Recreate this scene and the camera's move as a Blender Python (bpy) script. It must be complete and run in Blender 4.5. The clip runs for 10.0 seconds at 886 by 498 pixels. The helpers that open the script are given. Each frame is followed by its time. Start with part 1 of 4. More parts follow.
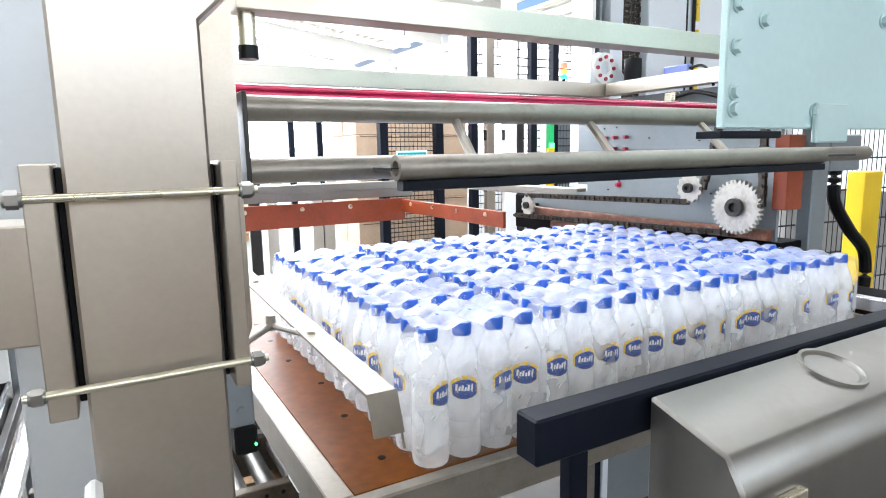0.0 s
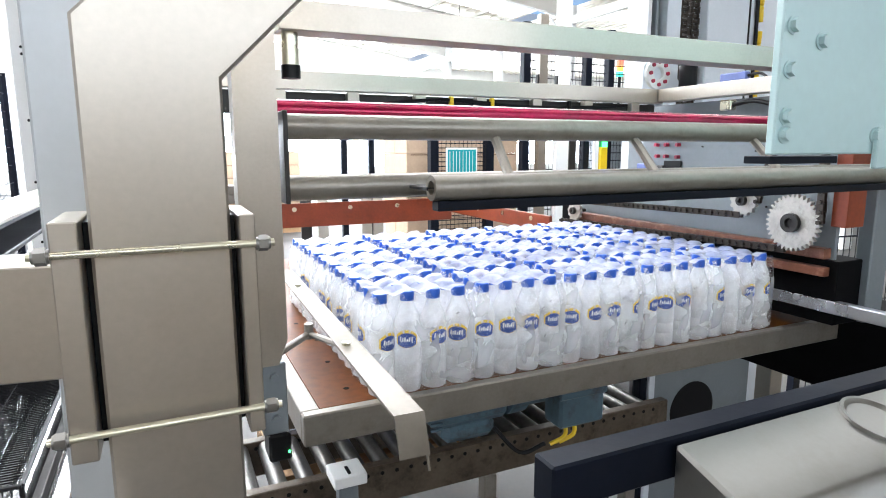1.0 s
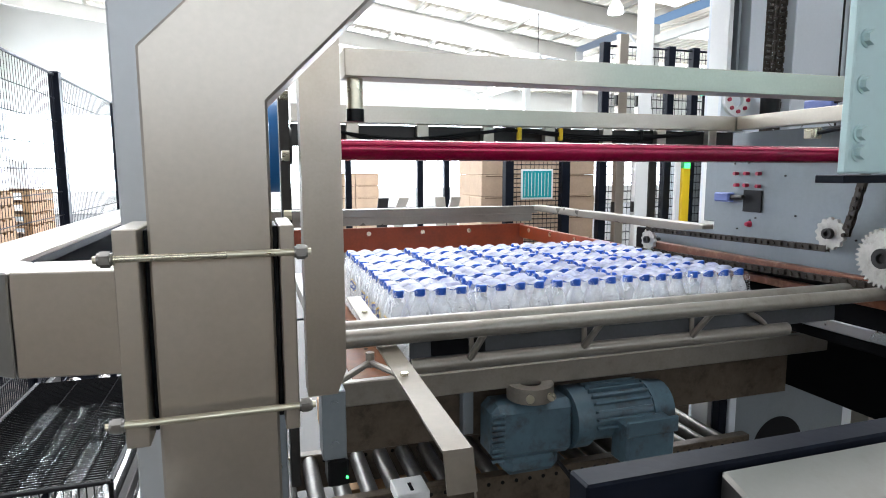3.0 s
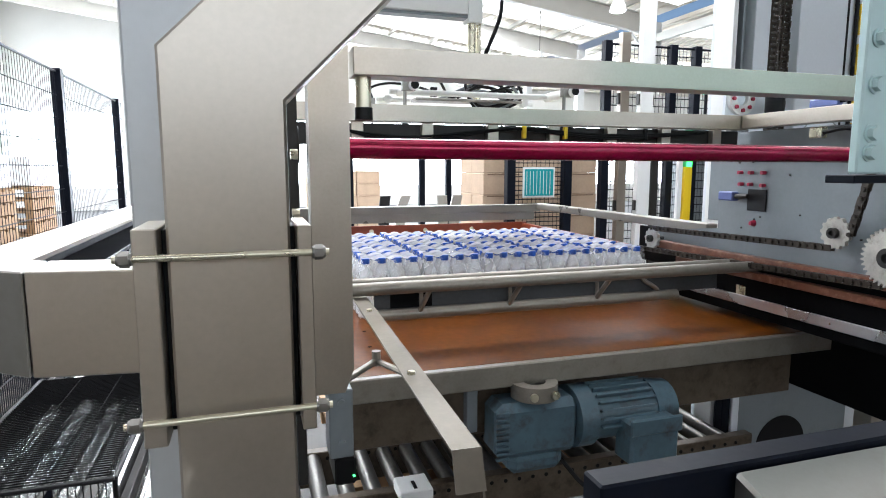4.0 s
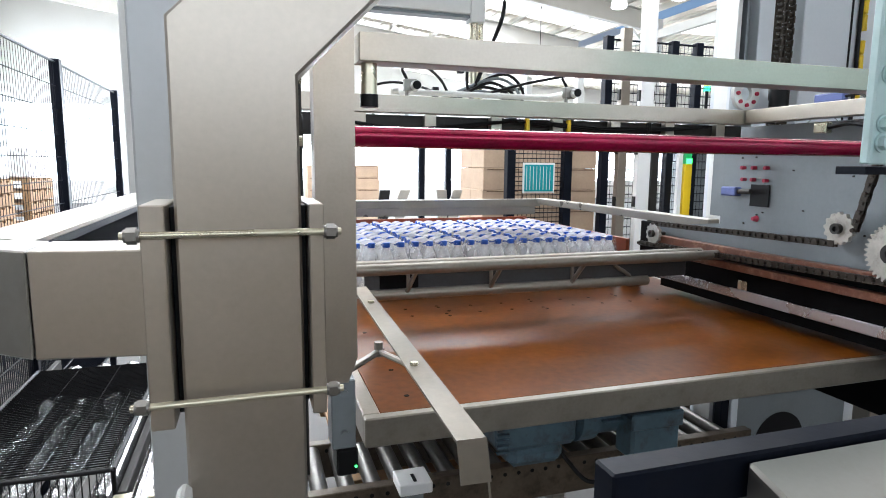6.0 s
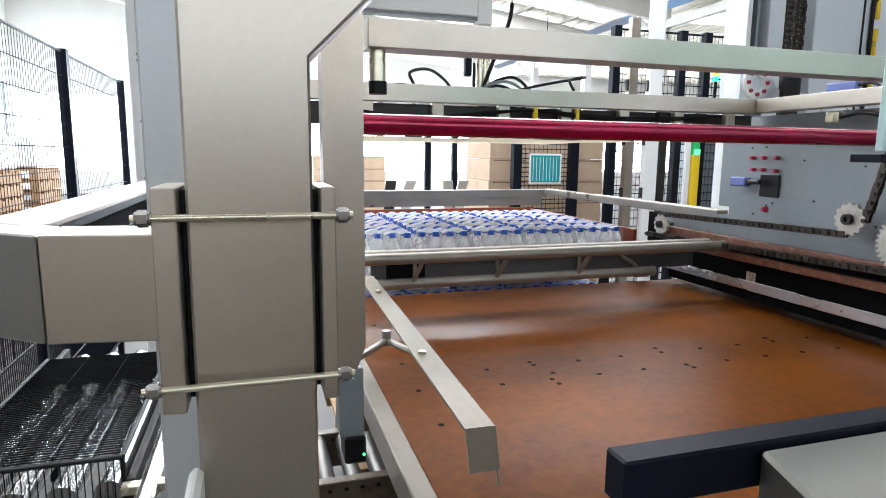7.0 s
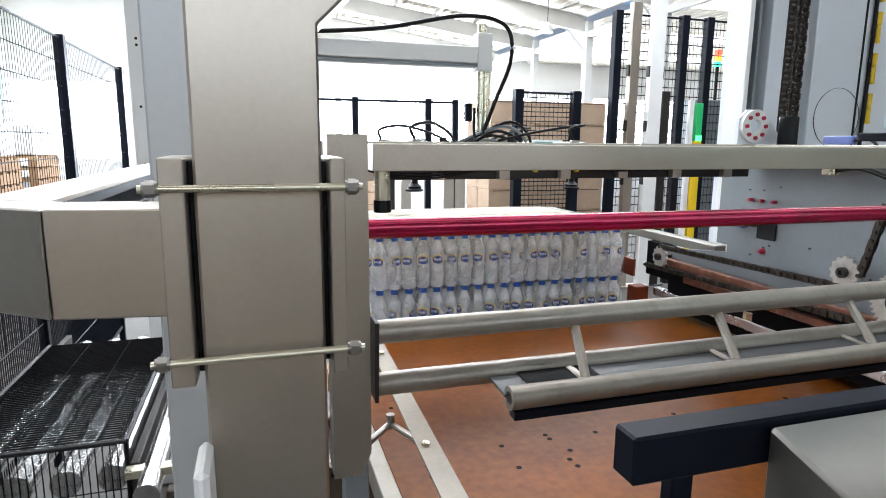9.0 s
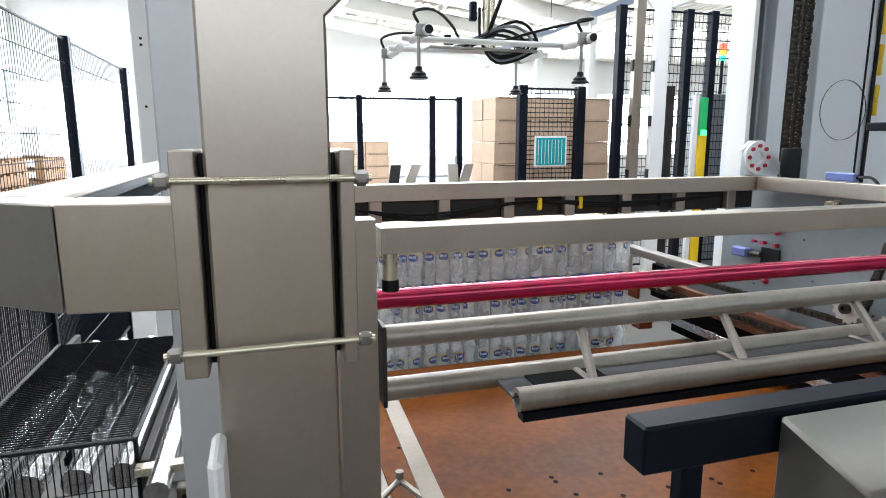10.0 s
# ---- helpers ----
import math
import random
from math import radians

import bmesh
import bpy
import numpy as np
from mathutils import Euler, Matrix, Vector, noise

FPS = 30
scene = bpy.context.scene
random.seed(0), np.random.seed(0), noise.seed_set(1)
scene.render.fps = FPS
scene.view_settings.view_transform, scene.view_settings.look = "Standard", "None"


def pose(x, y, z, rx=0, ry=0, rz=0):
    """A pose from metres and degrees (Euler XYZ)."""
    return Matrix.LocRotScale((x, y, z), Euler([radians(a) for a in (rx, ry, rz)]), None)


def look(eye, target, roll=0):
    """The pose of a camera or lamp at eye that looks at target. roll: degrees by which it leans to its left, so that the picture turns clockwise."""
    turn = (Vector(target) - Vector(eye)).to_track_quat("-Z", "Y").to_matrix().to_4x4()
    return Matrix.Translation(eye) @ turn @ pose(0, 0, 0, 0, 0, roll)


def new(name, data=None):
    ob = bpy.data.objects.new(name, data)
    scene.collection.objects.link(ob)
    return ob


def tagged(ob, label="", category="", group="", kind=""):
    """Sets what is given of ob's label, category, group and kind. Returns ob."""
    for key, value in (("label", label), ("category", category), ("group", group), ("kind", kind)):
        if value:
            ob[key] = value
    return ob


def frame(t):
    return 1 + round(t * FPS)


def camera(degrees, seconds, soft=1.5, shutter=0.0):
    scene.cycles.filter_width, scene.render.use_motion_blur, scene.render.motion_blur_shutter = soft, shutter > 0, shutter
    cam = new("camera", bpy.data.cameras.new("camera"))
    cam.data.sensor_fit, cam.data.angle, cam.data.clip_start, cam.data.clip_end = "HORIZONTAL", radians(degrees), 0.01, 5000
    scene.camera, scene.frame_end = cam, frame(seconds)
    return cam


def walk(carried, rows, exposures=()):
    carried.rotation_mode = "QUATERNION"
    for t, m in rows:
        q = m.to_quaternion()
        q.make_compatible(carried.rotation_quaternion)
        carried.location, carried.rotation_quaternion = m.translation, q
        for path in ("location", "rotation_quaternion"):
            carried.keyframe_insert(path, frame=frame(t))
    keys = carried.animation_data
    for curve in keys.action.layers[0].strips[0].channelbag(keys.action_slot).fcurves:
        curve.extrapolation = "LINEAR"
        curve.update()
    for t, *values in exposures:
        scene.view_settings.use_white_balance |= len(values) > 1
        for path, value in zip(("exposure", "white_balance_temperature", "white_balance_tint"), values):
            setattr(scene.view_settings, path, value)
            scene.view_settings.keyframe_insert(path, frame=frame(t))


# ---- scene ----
cam = camera(72.5, 10.0, soft=1.0)
PATH = [
    (0, (-0.883, -1.569, 1.649), (0.089, 0.151, 1.339), -1.1),
    (0.5, (-0.869, -1.565, 1.682), (0.066, 0.174, 1.358), -0.1),
    (1, (-0.862, -1.573, 1.683), (-0.035, 0.218, 1.356), -0.1),
    (1.5, (-0.848, -1.589, 1.68), (-0.139, 0.258, 1.386), -0.5),
    (2, (-0.839, -1.597, 1.679), (-0.239, 0.294, 1.424), -0.8),
    (2.5, (-0.838, -1.598, 1.679), (-0.242, 0.294, 1.426), -0.2),
    (4, (-0.85, -1.593, 1.681), (-0.256, 0.299, 1.417), -0.0),
    (4.5, (-0.853, -1.591, 1.679), (-0.263, 0.302, 1.422), 0.2),
    (5, (-0.857, -1.59, 1.679), (-0.275, 0.305, 1.415), 0.4),
    (5.5, (-0.856, -1.588, 1.677), (-0.258, 0.304, 1.422), 0.5),
    (6, (-0.857, -1.583, 1.671), (-0.258, 0.305, 1.393), 0.5),
    (7.5, (-0.861, -1.577, 1.665), (-0.287, 0.313, 1.352), 0.6),
    (8, (-0.862, -1.575, 1.662), (-0.284, 0.312, 1.339), 0.5),
    (8.5, (-0.864, -1.577, 1.66), (-0.294, 0.311, 1.327), 0.5),
    (9, (-0.865, -1.574, 1.657), (-0.286, 0.308, 1.31), 0.5),
    (9.5, (-0.867, -1.575, 1.656), (-0.285, 0.306, 1.302), 0.3),
    (10, (-0.868, -1.575, 1.653), (-0.305, 0.311, 1.298), -0.1),
]
walk(cam, [(t, look(eye, target, roll)) for t, eye, target, roll in PATH],
     exposures=[(0, 0.75, 5900, 10), (0.5, 0.65, 5900, 10), (1, 0.5, 5900, 10), (1.5, 0.36, 5900, 10), (2, 0.2, 5900, 10), (2.5, 0.0, 5900, 10), (4, -0.1, 5900, 10), (6, -0.08, 5900, 10), (10, -0.04, 5900, 10)])

# ---- world, lights, exposure ----
world = bpy.data.worlds.new("sky")
scene.world = world
world.use_nodes = True
wn = world.node_tree.nodes
sky = wn.new("ShaderNodeTexSky")
sky.sky_type = 'NISHITA'
sky.sun_disc = False
sky.sun_elevation = radians(50)
sky.sun_rotation = radians(200)
world.node_tree.links.new(sky.outputs[0], wn["Background"].inputs[0])
wn["Background"].inputs[1].default_value = 0.1


def area_lamp(name, m, sx, sy, watts, colour=(1, 1, 1)):
    d = bpy.data.lights.new(name, 'AREA')
    d.shape, d.size, d.size_y, d.energy, d.color = 'RECTANGLE', sx, sy, watts, colour
    ob = new(name, d)
    ob.matrix_world = m
    return ob


# overhead daylight below the roof strips and at the back window band; the roof falls towards +x
ROOF_TILT = Matrix.Translation((0, 0, 6.74)) @ Matrix.Rotation(radians(7.4), 4, 'Y')
for lamp_y, lamp_w in ((-0.75, 45), (3.15, 850), (7.05, 1300), (14.85, 3000)):
    area_lamp("skylight_lamp", ROOF_TILT @ Matrix.Translation((-1.0, lamp_y, 0.1)), 15, 1.6, lamp_w, (1.0, 0.98, 0.95))
# lamp added behind the camera to brighten the post's front
area_lamp("side_lamp", look((-0.6, -4.9, 2.9), (-0.6, 0, 2.4)), 12, 1.5, 36, (0.96, 0.99, 1.0))
# added fill from the left, mostly in front of the blank wall end
area_lamp("side_lamp", look((-9.2, 1.0, 3.0), (0, 0.5, 1.3)), 14, 3.0, 25, (0.93, 0.97, 1.0))
area_lamp("side_lamp", look((3.0, 25.6, 2.8), (2.0, 0, 3.2)), 20, 3.4, 3600, (0.95, 0.98, 1.0))

# ---- materials ----


def mat(name, colour, rough=0.5, metal=0.0, vary=0.12, scale=6.0, bump=0.0, fine=90.0, coat=0.0, stain=0.0, stain_col=(0.1, 0.07, 0.05), alpha=1.0, spec=0.5):
    m = bpy.data.materials.new(name)
    m.use_nodes = True
    nt = m.node_tree
    b = nt.nodes["Principled BSDF"]
    L = nt.links.new
    co = nt.nodes.new("ShaderNodeTexCoord")
    n1 = nt.nodes.new("ShaderNodeTexNoise")
    n1.inputs["Scale"].default_value = scale
    n1.inputs["Detail"].default_value = 5
    n2 = nt.nodes.new("ShaderNodeTexNoise")
    n2.inputs["Scale"].default_value = fine
    n2.inputs["Detail"].default_value = 3
    for n in (n1, n2):
        L(co.outputs["Object"], n.inputs["Vector"])
    add = nt.nodes.new("ShaderNodeMath")
    add.operation = 'MULTIPLY_ADD'
    L(n2.outputs["Fac"], add.inputs[0])
    add.inputs[1].default_value = 0.45
    L(n1.outputs["Fac"], add.inputs[2])
    mr = nt.nodes.new("ShaderNodeMapRange")
    mr.inputs["From Min"].default_value, mr.inputs["From Max"].default_value = 0.4, 1.05
    mr.inputs["To Min"].default_value, mr.inputs["To Max"].default_value = 1 - vary, 1 + vary
    L(add.outputs[0], mr.inputs["Value"])
    mul = nt.nodes.new("ShaderNodeVectorMath")
    mul.operation = 'SCALE'
    mul.inputs[0].default_value = colour
    L(mr.outputs[0], mul.inputs["Scale"])
    col = mul.outputs[0]
    if stain > 0:
        n3 = nt.nodes.new("ShaderNodeTexNoise")
        n3.inputs["Scale"].default_value = scale * 2.3
        n3.inputs["Detail"].default_value = 8
        n3.inputs["Roughness"].default_value = 0.7
        L(co.outputs["Object"], n3.inputs["Vector"])
        m3 = nt.nodes.new("ShaderNodeMapRange")
        m3.inputs["From Min"].default_value, m3.inputs["From Max"].default_value = 0.5, 0.72
        m3.inputs["To Max"].default_value = stain
        L(n3.outputs["Fac"], m3.inputs["Value"])
        mx = nt.nodes.new("ShaderNodeMix")
        mx.data_type = 'RGBA'
        L(m3.outputs[0], mx.inputs["Factor"])
        L(col, mx.inputs["A"])
        mx.inputs["B"].default_value = (*stain_col, 1)
        col = mx.outputs["Result"]
    L(col, b.inputs["Base Color"])
    b.inputs["Metallic"].default_value = metal
    mr2 = nt.nodes.new("ShaderNodeMapRange")
    mr2.inputs["To Min"].default_value, mr2.inputs["To Max"].default_value = max(0.02, rough - 0.1), min(1, rough + 0.1)
    L(n1.outputs["Fac"], mr2.inputs["Value"])
    L(mr2.outputs[0], b.inputs["Roughness"])
    b.inputs["Coat Weight"].default_value = coat
    b.inputs["Specular IOR Level"].default_value = spec
    if bump > 0:
        bp = nt.nodes.new("ShaderNodeBump")
        bp.inputs["Strength"].default_value = bump
        bp.inputs["Distance"].default_value = 0.002
        L(n2.outputs["Fac"], bp.inputs["Height"])
        L(bp.outputs[0], b.inputs["Normal"])
    if alpha < 1:
        b.inputs["Alpha"].default_value = alpha
    return m


def glow(name, colour, power):
    m = bpy.data.materials.new(name)
    m.use_nodes = True
    b = m.node_tree.nodes["Principled BSDF"]
    b.inputs["Base Color"].default_value = (*colour, 1)
    b.inputs["Emission Color"].default_value = (*colour, 1)
    b.inputs["Emission Strength"].default_value = power
    return m


PAINT = mat("grey_brushed_steel", (0.46, 0.42, 0.36), 0.33, 0.85, 0.09, 3, 0.03, 220, stain=0.25, stain_col=(0.28, 0.24, 0.185))
STEEL = mat("brushed_stainless_sheet", (0.27, 0.262, 0.245), 0.36, 0.9, 0.06, 5, 0.0, 200, stain=0.3, stain_col=(0.17, 0.155, 0.135))
PIPE = mat("dusty_steel_pipe", (0.27, 0.245, 0.21), 0.38, 0.5, 0.16, 9, 0.08, 120, stain=0.5, stain_col=(0.15, 0.125, 0.10))
BRIGHT = mat("zinc_plated_steel", (0.66, 0.62, 0.48), 0.28, 0.8, 0.06, 20)
RED = mat("crimson_bar_paint", (0.36, 0.002, 0.05), 0.18, 0.45, 0.4, 12, 0.04, 200, coat=0.2, stain=0.5, stain_col=(0.13, 0.006, 0.025))
PHENOL = mat("red_brown_phenolic_board", (0.125, 0.037, 0.004), 0.34, 0.0, 0.6, 1.8, 0.05, 50, stain=0.6, stain_col=(0.045, 0.011, 0.002), spec=0.08)
ORANGE = mat("orange_guide_board", (0.24, 0.040, 0.010), 0.4, 0.0, 0.3, 8, 0.04, 80, stain=0.4, stain_col=(0.12, 0.022, 0.008))
PLATE = mat("pale_grey_side_plate", (0.21, 0.235, 0.255), 0.40, 0.2, 0.10, 3, 0.04, 90, stain=0.35, stain_col=(0.14, 0.15, 0.155))
MINT = mat("pale_blue_green_paint", (0.47, 0.63, 0.63), 0.35, 0.0, 0.07, 3, 0.04, 70, stain=0.2, stain_col=(0.5, 0.58, 0.58))
NAVY = mat("dark_navy_paint", (0.005, 0.007, 0.013), 0.45, 0.0, 0.3, 6, 0.06, 90, stain=0.2, stain_col=(0.02, 0.019, 0.018), spec=0.12)
BLACK = mat("black_plastic", (0.006, 0.006, 0.007), 0.45, 0, 0.2, 9, spec=0.2)
DARK = mat("greasy_dark_steel", (0.028, 0.026, 0.024), 0.45, 0.4, 0.3, 14, 0.1, 120)
CHAIN = mat("oiled_chain_steel", (0.045, 0.036, 0.028), 0.35, 0.5, 0.5, 40)
TOOTH = mat("worn_sprocket_steel", (0.46, 0.44, 0.40), 0.38, 0.35, 0.2, 20, 0.05, 100, stain=0.5, stain_col=(0.12, 0.10, 0.08))
MOTOR = mat("dusty_blue_grey_motor_paint", (0.075, 0.125, 0.16), 0.42, 0.0, 0.25, 8, 0.06, 60, stain=0.9, stain_col=(0.04, 0.026, 0.016))
WORN = mat("worn_brown_slide_board", (0.15, 0.05, 0.024), 0.45, 0, 0.4, 14, 0.1, 60, stain=0.7, stain_col=(0.34, 0.18, 0.11))
ROLLER = mat("worn_roller_steel", (0.5, 0.5, 0.5), 0.22, 0.95, 0.2, 10, 0.03, 80, stain=0.4, stain_col=(0.08, 0.07, 0.06))
DULL = mat("dull_roller_steel", (0.12, 0.115, 0.105), 0.35, 0.7, 0.3, 10, 0.03, 80, stain=0.5, stain_col=(0.03, 0.022, 0.015))
# near-black for small dark parts and for the shade-filling boxes
NEARBLACK = mat("near_black_matte", (0.004, 0.004, 0.0045), 0.6, 0.0, 0.3, 10, 0.05, 60, spec=0.05)
GUNMETAL = mat("dark_grey_steel", (0.055, 0.058, 0.062), 0.45, 0.4, 0.3, 5, 0.06, 90)
FRAME = mat("dirty_brown_grey_steel", (0.11, 0.085, 0.06), 0.42, 0.3, 0.4, 7, 0.08, 70, stain=0.8, stain_col=(0.022, 0.014, 0.008))
ALU = mat("bright_aluminium", (0.66, 0.67, 0.70), 0.28, 0.9, 0.08, 8, 0.03, 150)
# darker grey for the low beams; on the elbow it stands for shade
ARMGREY = mat("darker_arm_and_beam_grey", (0.25, 0.235, 0.21), 0.30, 0.5, 0.15, 5, 0.04, 110)
BLUE = mat("blue_plastic", (0.012, 0.13, 0.36), 0.4)
VIOLET = mat("blue_sensor_plastic", (0.12, 0.16, 0.42), 0.4)
REDP = mat("red_plastic_cap", (0.42, 0.02, 0.06), 0.35)
YELLOW = mat("yellow_paint", (0.80, 0.55, 0.01), 0.4, 0, 0.08)
GREEN = mat("green_plastic", (0.03, 0.45, 0.14), 0.4)
WHITE = mat("white_paint", (0.80, 0.81, 0.80), 0.45, 0, 0.05, 3, 0.03)
STRIP = mat("dusty_beige_steel_strip", (0.18, 0.155, 0.12), 0.45, 0.4, 0.2, 9, 0.06, 90, stain=0.4, stain_col=(0.12, 0.095, 0.065))
PLATEPALE = mat("pale_grey_machine_paint", (0.50, 0.52, 0.53), 0.4, 0.3, 0.06, 3, 0.03, 120, stain=0.15, stain_col=(0.36, 0.35, 0.33))
MAST = mat("pale_blue_white_paint", (0.70, 0.74, 0.79), 0.4, 0, 0.05, 2, 0.03)
CARD = mat("brown_cardboard", (0.50, 0.37, 0.26), 0.8, 0, 0.12, 5, 0.08, 40)
SHEET = mat("cream_card_sheet", (0.74, 0.68, 0.56), 0.75, 0, 0.05, 3, 0.03, 50)
TEAL = mat("teal_board", (0.0, 0.30, 0.33), 0.5, 0, 0.06)
WOOD = mat("pallet_wood", (0.34, 0.21, 0.11), 0.75, 0, 0.2, 6, 0.1, 50)
BEAM = mat("grey_roof_steel", (0.62, 0.61, 0.57), 0.5, 0.1, 0.08, 2)
ROOF = mat("cream_roof_sheet", (0.78, 0.73, 0.64), 0.6, 0, 0.06, 1.2, 0.04)
CONCRETE = mat("concrete_floor", (0.055, 0.053, 0.05), 0.7, 0, 0.15, 1.5, 0.15, 40, stain=0.3)
GREYW = mat("grey_wall_sheet", (0.22, 0.22, 0.22), 0.7, 0, 0.06, 1.0, 0.03)
BEIGEW = mat("beige_wall_sheet", (0.20, 0.165, 0.125), 0.7, 0, 0.06, 1.0, 0.03)
WALLW = mat("white_wall_sheet", (0.80, 0.80, 0.78), 0.6, 0, 0.04, 1.0, 0.03)
CAP = mat("blue_bottle_cap", (0.010, 0.085, 0.46), 0.35, 0, 0.1, 30)
WINDOW = glow("daylight_pane", (0.93, 0.97, 1.0), 7.0)
HAZY = glow("hazy_daylight_pane", (0.92, 0.96, 1.0), 0.95)
ROOFGLOW = glow("milky_roof_glow", (1.0, 0.97, 0.92), 1.6)
LED = glow("green_led", (0.1, 1.0, 0.2), 3.0)
LAMPR = glow("red_signal", (1.0, 0.12, 0.06), 1.2)
LAMPG = glow("green_signal", (0.08, 0.9, 0.5), 1.2)
LAMPY = glow("amber_signal", (1.0, 0.5, 0.05), 1.2)


def clear_plastic(name, tint, opacity, rough, scale=60.0, low=0.6):
    """Thin clear plastic: part of the light passes straight through, the rest scatters and shines."""
    m = bpy.data.materials.new(name)
    m.use_nodes = True
    nt = m.node_tree
    L = nt.links.new
    b = nt.nodes["Principled BSDF"]
    b.inputs["Base Color"].default_value = (*tint, 1)
    b.inputs["Roughness"].default_value = rough
    b.inputs["Specular IOR Level"].default_value = 0.8
    co = nt.nodes.new("ShaderNodeTexCoord")
    n = nt.nodes.new("ShaderNodeTexNoise")
    n.inputs["Scale"].default_value = scale
    n.inputs["Detail"].default_value = 4
    n.inputs["Distortion"].default_value = 0.6
    L(co.outputs["Object"], n.inputs["Vector"])
    mr = nt.nodes.new("ShaderNodeMapRange")
    mr.inputs["From Min"].default_value, mr.inputs["From Max"].default_value = 0.35, 0.68
    mr.inputs["To Min"].default_value, mr.inputs["To Max"].default_value = opacity * low, opacity
    L(n.outputs["Fac"], mr.inputs["Value"])
    bp = nt.nodes.new("ShaderNodeBump")
    bp.inputs["Strength"].default_value = 0.25
    bp.inputs["Distance"].default_value = 0.004
    L(n.outputs["Fac"], bp.inputs["Height"])
    L(bp.outputs[0], b.inputs["Normal"])
    tl = nt.nodes.new("ShaderNodeBsdfTranslucent")
    tl.inputs["Color"].default_value = (*tint, 1)
    half = nt.nodes.new("ShaderNodeMixShader")
    half.inputs[0].default_value = 0.45
    L(b.outputs[0], half.inputs[1])
    L(tl.outputs[0], half.inputs[2])
    tr = nt.nodes.new("ShaderNodeBsdfTransparent")
    mx = nt.nodes.new("ShaderNodeMixShader")
    L(mr.outputs[0], mx.inputs[0])
    L(tr.outputs[0], mx.inputs[1])
    L(half.outputs[0], mx.inputs[2])
    L(mx.outputs[0], nt.nodes["Material Output"].inputs["Surface"])
    return m


PET = clear_plastic("clear_bottle_plastic", (0.98, 0.99, 1.0), 0.88, 0.10, 22, 0.65)
FILM = clear_plastic("shrink_film", (0.98, 0.99, 1.0), 0.32, 0.14, 16, 0.3)
# whiter film for the tops: glare over the caps put into its opacity
FILMTOP = clear_plastic("glare_white_top_film", (1.0, 1.0, 1.0), 0.62, 0.12, 26, 0.5)
LABELB = mat("blue_label_print", (0.01, 0.06, 0.33), 0.4)
LABELY = mat("yellow_label_print", (0.85, 0.55, 0.02), 0.4)
LABELW = mat("white_label_print", (0.85, 0.86, 0.88), 0.4)

# ---- mesh helpers ----


def box(bm, x0, x1, y0, y1, z0, z1, bevel=0.0, m=None):
    s = Matrix.Translation(((x0 + x1) / 2, (y0 + y1) / 2, (z0 + z1) / 2)) @ Matrix.Diagonal((abs(x1 - x0), abs(y1 - y0), abs(z1 - z0), 1))
    if m is not None:
        s = m @ s
    vs = bmesh.ops.create_cube(bm, size=1, matrix=s)["verts"]
    if bevel > 0:
        es = list({e for v in vs for e in v.link_edges})
        bmesh.ops.bevel(bm, geom=es, offset=bevel, segments=1, affect='EDGES')


def rod(bm, a, b, r, seg=16, r2=None):
    a, b = Vector(a), Vector(b)
    d = b - a
    m = Matrix.Translation((a + b) / 2) @ d.to_track_quat('Z', 'Y').to_matrix().to_4x4()
    bmesh.ops.create_cone(bm, cap_ends=True, segments=seg, radius1=r, radius2=r if r2 is None else r2, depth=d.length, matrix=m)


def ring(bm, c, axis, r0, r1, w, seg=24):
    """A tube with its axis along 'x', 'y' or 'z'."""
    prof = [(r0, -w / 2), (r1, -w / 2), (r1, w / 2), (r0, w / 2)]
    rows = []
    for i in range(seg):
        a = 2 * math.pi * i / seg
        row = []
        for r, h in prof:
            p, q = r * math.cos(a), r * math.sin(a)
            v = {'x': (h, p, q), 'y': (p, h, q), 'z': (p, q, h)}[axis]
            row.append(bm.verts.new(Vector(c) + Vector(v)))
        rows.append(row)
    for i in range(seg):
        for j in range(4):
            bm.faces.new((rows[i][j], rows[(i + 1) % seg][j], rows[(i + 1) % seg][(j + 1) % 4], rows[i][(j + 1) % 4]))


def spin(bm, prof, seg=14, base=(0, 0, 0)):
    """A turned shape about z from a profile of (radius, height)."""
    rows = []
    for r, z in prof:
        rows.append([bm.verts.new((base[0] + r * math.cos(2 * math.pi * i / seg), base[1] + r * math.sin(2 * math.pi * i / seg), base[2] + z)) for i in range(seg)])
    for a, b in zip(rows, rows[1:]):
        for i in range(seg):
            bm.faces.new((a[i], a[(i + 1) % seg], b[(i + 1) % seg], b[i]))
    bm.faces.new(list(reversed(rows[0])))
    bm.faces.new(rows[-1])


def prism(bm, pts, y0, y1):
    """An outline of (x, z) points carried from y0 to y1."""
    a = [bm.verts.new((x, y0, z)) for x, z in pts]
    b = [bm.verts.new((x, y1, z)) for x, z in pts]
    bm.faces.new(a)
    bm.faces.new(list(reversed(b)))
    for i in range(len(pts)):
        j = (i + 1) % len(pts)
        bm.faces.new((a[j], a[i], b[i], b[j]))
    bmesh.ops.recalc_face_normals(bm, faces=bm.faces)


